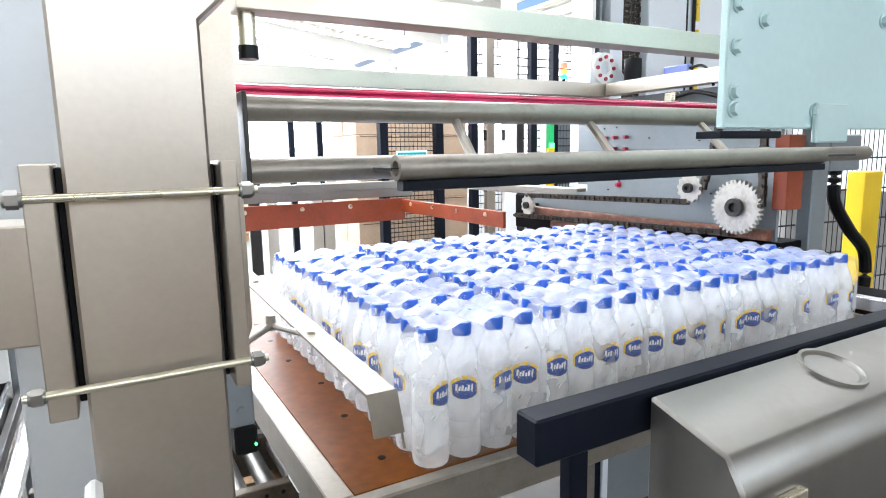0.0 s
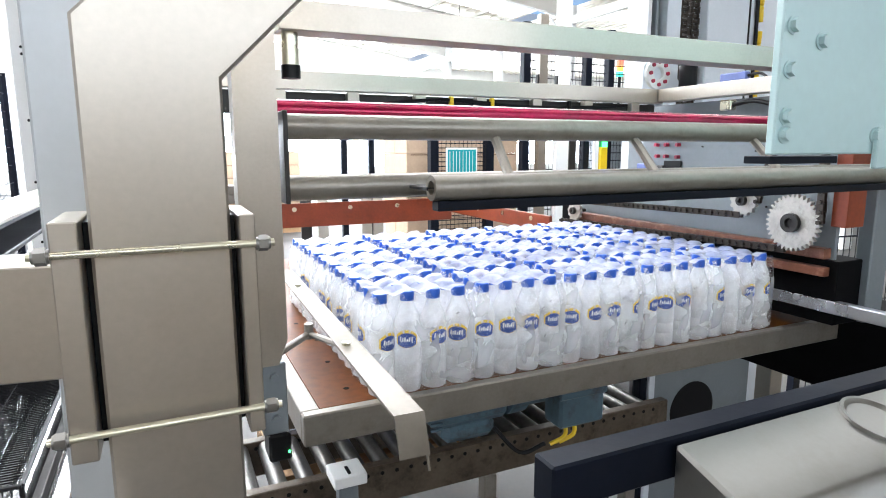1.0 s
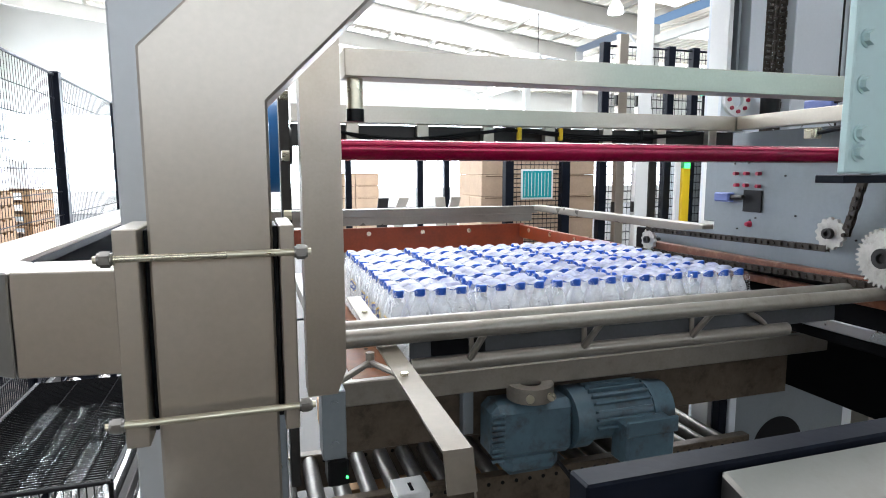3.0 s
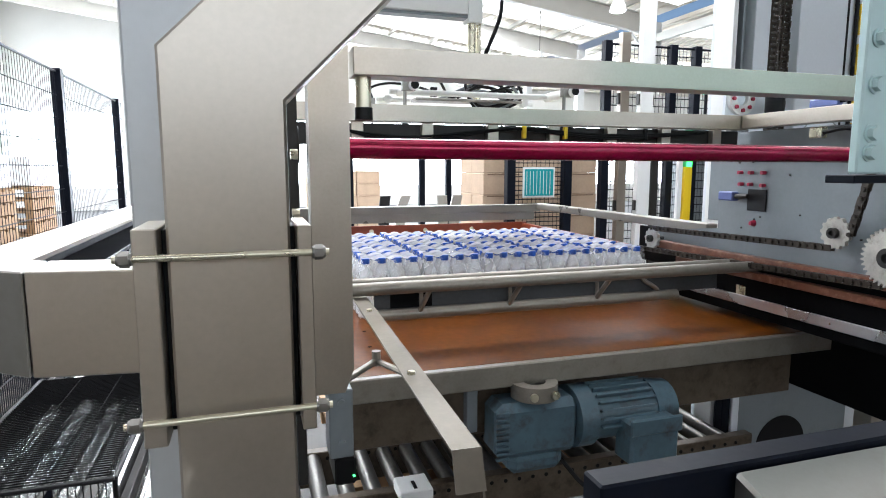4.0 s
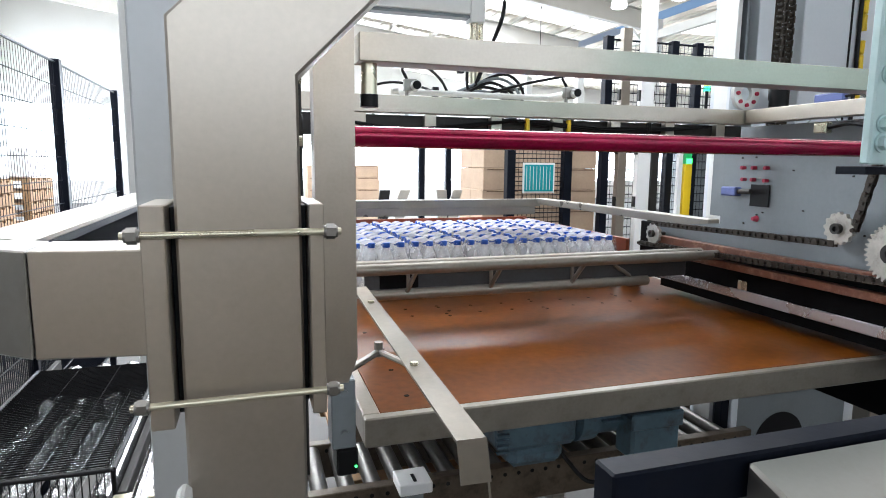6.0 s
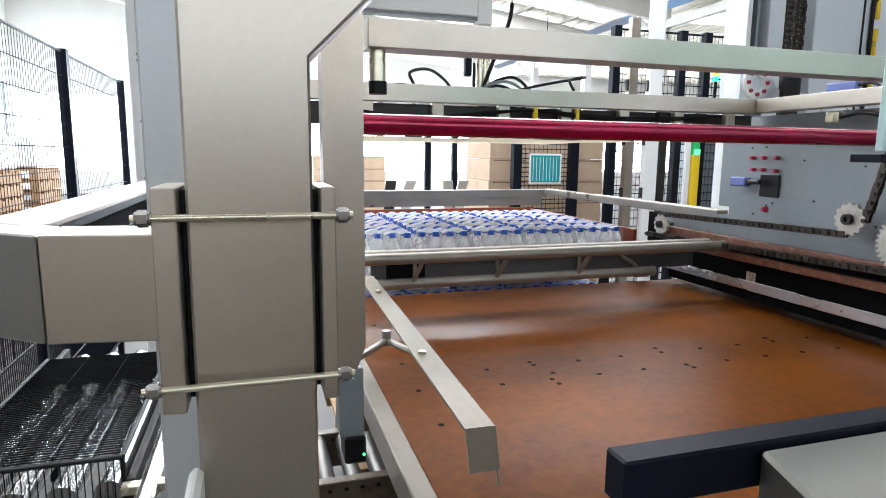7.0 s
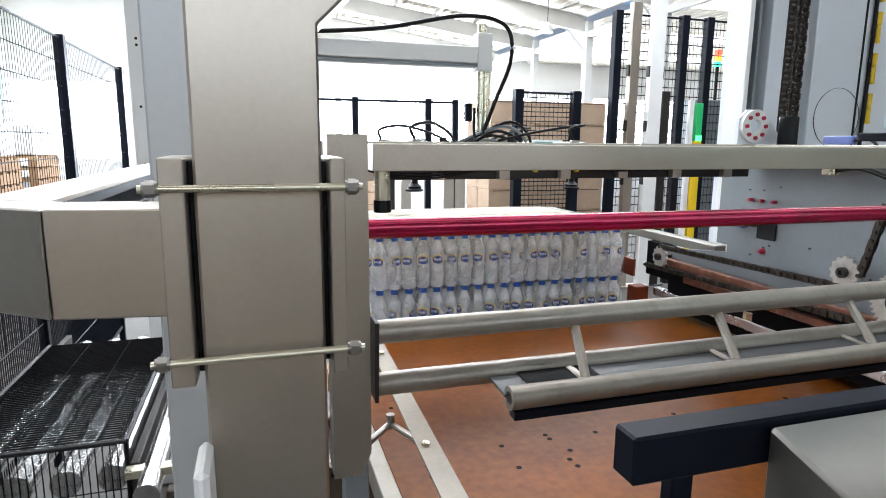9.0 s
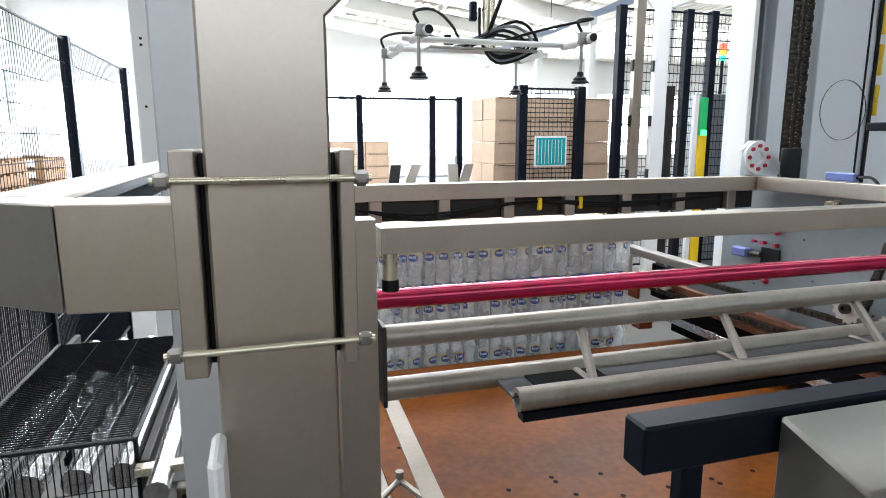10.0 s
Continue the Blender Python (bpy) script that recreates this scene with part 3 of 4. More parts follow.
def sliding_table(c):
    t = thing("sliding_table", "", "")
    t.parent = c
    bm = B()
    box(bm, -0.625, 0.85, 0.025, 1.65, 1.150, 1.175, 0.002)
    p = part("panel", bm, PHENOL, t, "worn red-brown phenolic table panel")
    bm = B()
    box(bm, -0.66, 0.87, 0.0, 0.025, 1.115, 1.176, 0.003)
    part("front_edge", bm, PIPE, t, "dusty steel edge rail")
    for x0, x1 in ((-0.66, -0.625), (0.85, 0.87)):
        pbox("side_edge", t, PIPE, x0, x1, 0.025, 1.65, 1.115, 1.176, 0.002)
    rng = random.Random(11)
    spots = [(-0.55 + rng.uniform(-0.02, 0.02), 0.1 + 0.17 * i) for i in range(9)]
    for i in range(9):
        spots += [(-0.365 + 0.119 * i, 0.86), (-0.365 + 0.119 * i, 0.765)]
    spots += [(-0.247, 0.88), (-0.243, 0.736), (-0.226, 0.80), (0.116, 0.892), (0.116, 0.743), (0.469, 0.889)]
    for x, y in spots:
        bm = B()
        rod(bm, (x, y, 1.170), (x, y, 1.1756), 0.0062, 10)
        part("screw", bm, NEARBLACK, p)
    return t


def pusher(c):
    p = thing("pusher", "", "")
    p.parent = c
    r = 0.0170
    for nm, x0, x1, y, z in (("pipe", -0.712, 0.86, 0, 0.08), ("pipe", -0.712, 0.80, 0, 0), ("front_pipe", -0.543, 0.44, -0.088, 0.0)):
        bm = B()
        if nm == "front_pipe":
            ring(bm, (x0 + 0.01, y, z), 'x', r * 0.6, r, 0.02, 18)
            rod(bm, (x0 + 0.015, y, z), (x1, y, z), r, 18)
        else:
            rod(bm, (x0, y, z), (x1, y, z), r, 18)
        part(nm, bm, PIPE, p, "round grey steel pusher pipe")
    for x in (-0.40, -0.13, 0.16):
        bm = B()
        rod(bm, (x, -0.004, 0.068), (x - 0.018, -0.080, 0.010), 0.0075, 8)
        part("brace", bm, PIPE, p)
        bm = B()
        box(bm, x - 0.018, x - 0.006, -0.078, -0.008, -0.006, 0.006, 0.002)
        part("brace", bm, PIPE, p)
    bm = B()
    hose(bm, [(0.30, -0.010, 0.0), (0.31, -0.035, 0.012), (0.34, -0.052, 0.010), (0.37, -0.070, 0.0)], 0.007, 8, 5)
    part("hook", bm, PIPE, p, "curved round steel hook")
    bm = B()
    box(bm, -0.545, 0.60, -0.078, -0.002, -0.004, 0.001, 0.001)
    part("push_plate", bm, GUNMETAL, p, "dark grey steel push plate")
    # left part of the push plate drawn black
    pbox("dark_patch", p, NEARBLACK, -0.50, -0.38, -0.070, -0.014, 0.0012, 0.0035, 0.0005, "thin black piece on the left of the push plate")
    bm = B()
    box(bm, -0.538, 0.44, -0.100, -0.080, -0.030, -0.017, 0.001)
    part("edge_strip", bm, NAVY, p, "dark rubber edge strip")
    bm = B()
    box(bm, -0.718, -0.712, -0.02, 0.02, -0.02, 0.1, 0.001)
    part("end_plate", bm, DARK, p)
    return p


CARRIAGE = carriage()
TABLE = sliding_table(CARRIAGE)
PUSHER = pusher(CARRIAGE)


# ---- bottles ----
D = 0.0565
H = 0.205
bm = B()
R = D / 2 - 0.0005
spin(bm, [(R * 0.72, 0), (R * 0.95, 0.004), (R, 0.012), (R, 0.030), (R * 0.95, 0.034), (R, 0.038), (R, 0.055), (R * 0.95, 0.059), (R, 0.063), (R, 0.082), (R * 0.965, 0.086), (R * 0.965, 0.122), (R, 0.126), (R * 0.98, 0.138), (R * 0.82, 0.156), (R * 0.58, 0.172), (R * 0.46, 0.182), (R * 0.45, 0.190)], 14)
BOTTLE = mesh_of("bottle", bm, PET)
bm = B()
spin(bm, [(0.0140, 0.186), (0.0145, 0.188), (0.0145, 0.202), (0.0130, H)], 14)
CAPM = mesh_of("cap", bm, CAP)


def label_mesh(name, material, w, z0, z1, r, cut):
    """A printed patch bent round the bottle, with its corners cut."""
    bm = B()
    n = 8
    top, bot = [], []
    for i in range(n + 1):
        u = -1 + 2 * i / n
        a = u * w / r
        k = cut * abs(u) ** 2
        for lst, z in ((top, z1 - k), (bot, z0 + k * 0.6)):
            lst.append(bm.verts.new((r * math.sin(a), -r * math.cos(a), z)))
    for i in range(n):
        bm.faces.new((bot[i], bot[i + 1], top[i + 1], top[i]))
    return mesh_of(name, bm, material)


LAB_Y = label_mesh("label", LABELY, 0.0225, 0.0945, 0.1315, R * 0.965 + 0.0006, 0.012)
LAB_B = label_mesh("label_print", LABELB, 0.0195, 0.0955, 0.1255, R * 0.965 + 0.0011, 0.009)


def word_mesh():
    """The brand mark drawn as plain slanted strokes."""
    bm = B()
    r = R * 0.965 + 0.0016
    for k, (u, w, h) in enumerate(((-0.013, 0.0016, 0.010), (-0.0085, 0.0014, 0.007), (-0.004, 0.0016, 0.009), (0.0005, 0.0014, 0.006), (0.005, 0.0018, 0.009), (0.0105, 0.0016, 0.010))):
        vs = []
        for du, z in ((-w, 0.108), (w, 0.108), (w + 0.001, 0.108 + h), (-w + 0.001, 0.108 + h)):
            a = (u + du) / r
            vs.append(bm.verts.new((r * math.sin(a), -r * math.cos(a), z)))
        bm.faces.new(vs)
    vs = []
    for u, z in ((-0.012, 0.105), (0.012, 0.105), (0.012, 0.1075), (-0.012, 0.1075)):
        a = u / r
        vs.append(bm.verts.new((r * math.sin(a), -r * math.cos(a), z)))
    bm.faces.new(vs)
    return mesh_of("label_mark", bm, LABELW)


WORD = word_mesh()


def film_mesh(nx, ny):
    """Shrink film round a pack: it follows the outer bottles, sags between the caps and hangs in waves."""
    bm = B()
    hx, hy = nx * D / 2, ny * D / 2
    loop = []
    for s in range(nx * 4):
        loop.append((-hx + 2 * hx * s / (nx * 4), -hy, 0, -1, s))
    for s in range(ny * 4):
        loop.append((hx, -hy + 2 * hy * s / (ny * 4), 1, 0, s))
    for s in range(nx * 4):
        loop.append((hx - 2 * hx * s / (nx * 4), hy, 0, 1, s))
    for s in range(ny * 4):
        loop.append((-hx, hy - 2 * hy * s / (ny * 4), -1, 0, s))
    levels = ((0.002, -0.001), (0.03, 0.0015), (0.08, 0.001), (0.125, 0.0015), (0.150, -0.002), (0.178, -0.010), (0.200, -0.0175))
    rows = []
    for z, out in levels:
        row = []
        for x, y, dx, dy, s in loop:
            wave = -0.005 * (1 - abs(math.sin(math.pi * (s % 4) / 4))) if z < 0.16 else -0.001
            o = out + wave
            row.append(bm.verts.new((x + dx * o - (0.006 * (x / hx) if dx == 0 and abs(x) > hx * 0.97 else 0), y + dy * o, z)))
        rows.append(row)
    n = len(loop)
    for a, b in zip(rows, rows[1:]):
        for i in range(n):
            bm.faces.new((a[i], a[(i + 1) % n], b[(i + 1) % n], b[i]))
    # top sheet stretched over the caps
    gx, gy = nx * 4, ny * 4
    grid = {}
    for i in range(gx + 1):
        for j in range(gy + 1):
            x, y = -hx + 0.0175 + (2 * hx - 0.035) * i / gx, -hy + 0.0175 + (2 * hy - 0.035) * j / gy
            cx, cy = ((x + hx) / D) % 1 - 0.5, ((y + hy) / D) % 1 - 0.5
            d = math.hypot(cx, cy) * D
            z = H + 0.0012 if d < 0.0155 else H - min(0.012, (d - 0.0155) * 0.65)
            grid[i, j] = bm.verts.new((x, y, z))
    for i in range(gx):
        for j in range(gy):
            bm.faces.new((grid[i, j], grid[i + 1, j], grid[i + 1, j + 1], grid[i, j + 1])).material_index = 1
    me = mesh_of("film", bm, FILM)
    me.materials.append(FILMTOP)
    return me


NX, NY = 4, 3
FILMM = film_mesh(NX, NY)


def pack(at, seed):
    rng = random.Random(seed)
    p = thing("bottle_pack", "shrink-wrapped pack of clear water bottles with blue caps", "bottle pack", at, "packs of the pallet layers")
    share("film", FILMM, p, Matrix(), "clear shrink film")
    for i in range(NX):
        for j in range(NY):
            m = Matrix.Translation(((i - (NX - 1) / 2) * D, (j - (NY - 1) / 2) * D, rng.uniform(-0.0015, 0.0))) @ Matrix.Rotation(rng.uniform(0, 6.283) if rng.random() < 0.3 else rng.uniform(-0.7, 0.7) + (math.pi * 1.5 if i == 0 and j > 0 else 0), 4, 'Z')
            b = share("bottle", BOTTLE, p, m)
            share("cap", CAPM, b, Matrix(), "blue screw cap")
            if j == 0 or i == 0 or i == NX - 1:
                l = share("label", LAB_Y, b, Matrix(), "blue and yellow label")
                share("label_print", LAB_B, b, Matrix())
                share("label_mark", WORD, b, Matrix())
    return p


LX0 = -0.522          # left side of the layer
PW, PD = NX * D, NY * D


def layer(y_front, z, rows, seed):
    out = []
    for j in range(rows):
        for i in range(5):
            out.append(pack((LX0 + (i + 0.5) * PW, y_front + (j + 0.5) * PD, z), seed + 31 * j + i))
    return out


LAYER = layer(0, 0, 5, 100)


# ---- the pallet stack ----
STACK = layer(0.60, 0.899, 4, 500) + layer(0.60, 0.693, 4, 800) + layer(0.60, 0.487, 3, 1100)


def slip_sheet(z, name="slip_sheet", label="thin cream card slip sheet between bottle layers"):
    bm = B()
    n = 12
    g = {}
    for i in range(n + 1):
        for j in range(n + 1):
            x, y = -0.54 + 1.17 * i / n, 0.585 + 0.87 * j / n
            edge = max(abs(i / n - 0.5), abs(j / n - 0.5)) * 2
            g[i, j] = bm.verts.new((x, y, 0.004 * math.sin(i * 1.3 + j * 0.7) * (edge - 0.5)))
    for i in range(n):
        for j in range(n):
            bm.faces.new((g[i, j], g[i + 1, j], g[i + 1, j + 1], g[i, j + 1]))
    r = bmesh.ops.solidify(bm, geom=list(bm.faces), thickness=0.0015)
    ob = part(name, bm, SHEET)
    ob.location.z = z
    return tagged(ob, label, "sheet")


def pallet(at, label, category="pallet", w=1.2, d=1.0):
    p = thing("pallet", label, category, at)
    for i in range(7):
        x = -w / 2 + i * (w - 0.1) / 6
        pbox("deck_board", p, WOOD, x, x + 0.1, -d / 2, d / 2, 0.12, 0.142, 0.002)
    for y in (-d / 2, -0.05, d / 2 - 0.1):
        pbox("stringer", p, WOOD, -w / 2, w / 2, y, y + 0.1, 0.02, 0.12, 0.003)
    return p


pallet((0.045, 1.05, 0.345), "wooden pallet under the stacked bottle layers")
SHEET_NEW = slip_sheet(1.90)


# ---- suction gripper with its boom ----
def gripper():
    g = thing("suction_gripper", "aluminium vacuum gripper with four suction cups and black hoses", "vacuum gripper")
    pbox("main_plate", g, STEEL, -0.22, 0.28, -0.05, 0.05, 0.155, 0.167, 0.002, "flat aluminium carrier plate")
    for y in (-0.14, 0.14):
        prod("cross_tube", g, WHITE, (-0.36, y, 0.175), (0.42, y, 0.175), 0.012, 16)
    for x in (-0.34, 0.34):
        for y in (-0.33, 0.33):
            a = prod("arm_tube", g, WHITE, (x + 0.03, y * 0.35, 0.175), (x + 0.03, y * 1.12, 0.175), 0.019, 18, "white round arm tube")
            prod("end_cap", a, BLACK, (x + 0.03, y * 1.12, 0.175), (x + 0.03, y * 1.13, 0.175), 0.016, 16)
            s = prod("stem", g, STEEL, (x, y, 0.04), (x, y, 0.20), 0.007, 10, "steel spring stem")
            bm = B()
            spin(bm, [(0.034, 0), (0.036, 0.005), (0.026, 0.014), (0.030, 0.018), (0.014, 0.03), (0.012, 0.045)], 18, (x, y, 0))
            part("suction_cup", bm, BLACK, s, "black rubber suction cup")
            pbox("clamp", s, STEEL, x - 0.012, x + 0.04, y - 0.014, y + 0.014, 0.155, 0.20, 0.003)
            bm = B()
            hose(bm, [(x, y, 0.20), (x - 0.01, y * 0.95, 0.245), (x + 0.08, y * 0.8, 0.265), (x * 0.6 + 0.05, y * 0.45, 0.235), (x * 0.25, y * 0.15, 0.19)], 0.006, 8, 7)
            part("hose", bm, BLACK, s, "black vacuum hose")
    for k in range(5):
        rng = random.Random(40 + k)
        bm = B()
        hose(bm, [(rng.uniform(-0.1, 0.0), rng.uniform(-0.06, 0.06), 0.17), (0.05 + 0.03 * k, -0.06, 0.20 + 0.02 * k), (0.2 + 0.02 * k, -0.04, 0.18), (0.12, 0.0, 0.15 - 0.01 * k), (0.02, -0.03, 0.19), (0.02, 0.0, 0.34)], 0.007, 8, 7)
        part("hose", bm, BLACK if k % 3 else PLATE, g, "coiled pneumatic hose")
    for x in (-0.16, 0.16):
        pbox("valve", g, BLACK, x, x + 0.03, -0.07, -0.05, 0.17, 0.21, 0.003)
        pbox("plug", g, YELLOW, x + 0.035, x + 0.06, -0.07, -0.055, 0.18, 0.19, 0.002)
    pbox("regulator", g, NAVY, -0.03, 0.0, -0.03, 0.0, 0.28, 0.36, 0.004)
    prod("rod", g, BRIGHT, (0.05, 0, 0.16), (0.05, 0, 0.70), 0.02, 16, "bright lift rod")
    prod("rod", g, BRIGHT, (0.09, 0.02, 0.16), (0.09, 0.02, 0.60), 0.012, 12)
    pbox("boom", g, WHITE, -0.85, 0.02, -0.04, 0.04, 0.53, 0.60, 0.004, "long pale boom arm")
    pbox("boom_rail", g, PLATE, -0.85, 0.06, -0.03, 0.03, 0.515, 0.528, 0.002)
    pbox("joint", g, WHITE, 0.021, 0.09, -0.035, 0.035, 0.50, 0.66, 0.004)
    bm = B()
    hose(bm, [(-0.85, -0.05, 0.62), (-0.7, -0.05, 0.62), (-0.4, -0.05, 0.65), (-0.05, -0.05, 0.72), (0.14, -0.05, 0.69), (0.17, -0.05, 0.55), (0.10, -0.04, 0.36), (0.04, -0.03, 0.20)], 0.009, 8, 8)
    part("cable_loom", bm, BLACK, g, "black cable loom")
    return g


GRIPPER = gripper()


# ---- machine frame near the camera ----
def machine_post():
    p = thing("machine_post", "grey box-section machine post bending to the side, with a bolted clamp", "machine frame")
    y0, y1 = -1.222, -1.165
    bm = B()
    prism(bm, [(-0.8980, 0.0), (-0.8295, 0.0), (-0.8295, 1.72), (-0.50, 2.05), (-0.50, 2.14), (-0.545, 2.10), (-0.8980, 1.748)], y0, y1)
    bmesh.ops.bevel(bm, geom=[e for e in bm.edges if abs(e.verts[0].co.y - e.verts[1].co.y) < 1e-5], offset=0.0016, segments=1, affect='EDGES')
    part("post", bm, PAINT, p, "grey painted steel tube")
    pbox("rear_post", p, PLATEPALE, -0.953, -0.868, -1.0, -0.94, 0.0, 2.9, 0.002, "pale grey square post behind")
    pbox("cap", p, WHITE, -0.9035, -0.8955, -1.262, -1.2225, 1.36, 1.486, 0.003, "pale rounded bracket end")
    for x0, x1 in ((-0.9145, -0.9018), (-0.8260, -0.8175)):
        q = pbox("clamp_plate", p, PAINT, x0, x1, -1.231, -1.17, 1.522, 1.648, 0.0007, "flat clamp plate")
    # black strips added in the clamp gaps in place of their shadow
    for x0, x1 in ((-0.9016, -0.8982), (-0.8293, -0.8262)):
        pbox("gap_strip", p, BLACK, x0, x1, -1.212, -1.172, 1.524, 1.646, 0.0005, "black strip standing for the shadow in the clamp gap")
    for z in (1.632, 1.537):
        r = prod("threaded_rod", p, BRIGHT, (-0.924, -1.232, z), (-0.808, -1.232, z), 0.0021, 12, "zinc-plated threaded rod")
        for x in (-0.918, -0.814):
            prod("nut", r, STEEL, (x - 0.0025, -1.232, z), (x + 0.0025, -1.232, z), 0.0046, 6)
            prod("washer", r, STEEL, (x - 0.0038, -1.232, z), (x + 0.0038, -1.232, z), 0.0036, 14)
    def slab(pts, z0, z1):
        bm = B()
        lo = [bm.verts.new((x, y, z0)) for x, y in pts]
        hi = [bm.verts.new((x, y, z1)) for x, y in pts]
        bm.faces.new(lo)
        bm.faces.new(hi)
        for i in range(len(pts)):
            j = (i + 1) % len(pts)
            bm.faces.new((lo[i], lo[j], hi[j], hi[i]))
        bmesh.ops.recalc_face_normals(bm, faces=bm.faces)
        bmesh.ops.bevel(bm, geom=list(bm.edges), offset=0.0012, segments=1, affect='EDGES')
        return bm

    part("side_arm", slab([(-0.9150, -1.14), (-0.999, -1.128), (-0.999, -1.072), (-0.9150, -1.085)], 1.538, 1.612), PAINT, p, "grey box-section side arm")
    # elbow turns away from the light; its shade is put into darker grey
    part("elbow", slab([(-1.0, -1.128), (-1.13, -1.03), (-1.048, -1.04), (-1.0, -1.072)], 1.538, 1.612), ARMGREY, p, "grey box-section elbow, darkened as the arm's shaded side")
    # rear arm: an open channel, its hollow side towards the machine
    outline = [(-1.070, -1.045), (-1.070, 0.20), (-1.016, 0.20), (-1.016, -1.063)]
    ra = part("rear_arm", slab(outline, 1.606, 1.612), PAINT, p, "grey channel-section rear arm, open inwards")
    # lower flange and web are navy: the channel's inner shade as colour
    part("lower_flange", slab(outline, 1.570, 1.576), NAVY, ra)
    part("web", slab([(-1.070, -1.045), (-1.070, 0.20), (-1.064, 0.20), (-1.064, -1.047)], 1.5765, 1.6055), NAVY, ra, "channel web, navy for the inner shade")
    return p


def rear_column():
    p = thing("rear_column", "tall pale painted machine column with bolt holes", "column")
    pbox("column", p, WHITE, -1.375, -1.274, 1.41, 1.51, 0, 4.2, 0.004)
    pbox("edge_strip", p, PLATE, -1.274, -1.235, 1.43, 1.49, 0, 4.2, 0.002)
    for z in (1.3, 1.55, 1.80, 2.06, 2.087, 2.4):
        prod("hole", p, BLACK, (-1.337, 1.411, z), (-1.337, 1.408, z), 0.006, 10)
    return p


def cover_plate():
    p = thing("cover_plate", "pale blue-green painted steel cover plate with hex bolts", "machine cover")
    pbox("plate", p, MINT, -0.172, 0.70, -1.055, -1.043, 1.675, 2.60, 0.002)
    pbox("hanger_beam", p, PAINT, -0.867, 0.70, -1.0425, -0.96, 2.45, 2.55, 0.002, "grey box-section beam carrying the plate")
    pbox("flange", p, NAVY, -0.155, -0.02, -1.040, -1.0, 1.663, 1.673, 0.001)
    for x, z in ((-0.155, 1.70), (-0.155, 1.722), (-0.155, 1.778), (-0.155, 1.83), (-0.10, 1.815), (-0.155, 1.90), (0.03, 1.70), (0.075, 1.70), (0.2, 1.84)):
        bm = B()
        rod(bm, (x, -1.055, z), (x, -1.064, z), 0.0085, 6)
        rod(bm, (x, -1.055, z), (x, -1.057, z), 0.011, 14)
        part("bolt", bm, MINT, p, "painted hex bolt")
    pbox("bracket", p, MINT, 0.025, 0.11, -1.064, -1.056, 1.655, 1.712, 0.002)
    return p


def guard_box():
    p = thing("guard_rail", "dark navy guard rail with a stainless box and round handle", "guard rail")
    pbox("rail", p, NAVY, -0.615, 0.5, -1.232, -1.205, 1.412, 1.450, 0.002)
    pbox("leg", p, NAVY, -0.572, -0.552, -1.222, -1.207, 0.0, 1.4115, 0.002)
    bm = B()
    pts = [(-1.236, 1.447), (-1.31, 1.425), (-1.325, 1.40), (-1.325, 1.33), (-1.236, 1.33)]
    a = [bm.verts.new((-0.50, y, z)) for y, z in pts]
    b = [bm.verts.new((0.35, y, z)) for y, z in pts]
    bm.faces.new(a)
    bm.faces.new(b)
    for i in range(5):
        j = (i + 1) % 5
        bm.faces.new((a[i], a[j], b[j], b[i]))
    bmesh.ops.recalc_face_normals(bm, faces=bm.faces)
    bmesh.ops.bevel(bm, geom=list(bm.edges), offset=0.003, segments=1, affect='EDGES')
    s = part("box", bm, STEEL, p, "brushed stainless box with a folded lid")
    bm = B()
    spin(bm, [(0.031, -0.004), (0.031, 0.003), (0.028, 0.003), (0.024, -0.0005), (0.014, -0.003), (0.004, -0.0035)], 28)
    h = part("grip_dish", bm, STEEL, s, "round sunken grip dish")
    h.location = (-0.285, -1.268, 1.438)
    h.rotation_euler = (radians(16), 0, 0)
    pbox("hinge", s, BRIGHT, -0.46, -0.43, -1.332, -1.324, 1.375, 1.39, 0.001)
    pbox("brace", p, PAINT, -0.30, -0.26, -1.23, -1.21, 0, 1.4115, 0.002)
    return p


machine_post()
rear_column()
cover_plate()
guard_box()


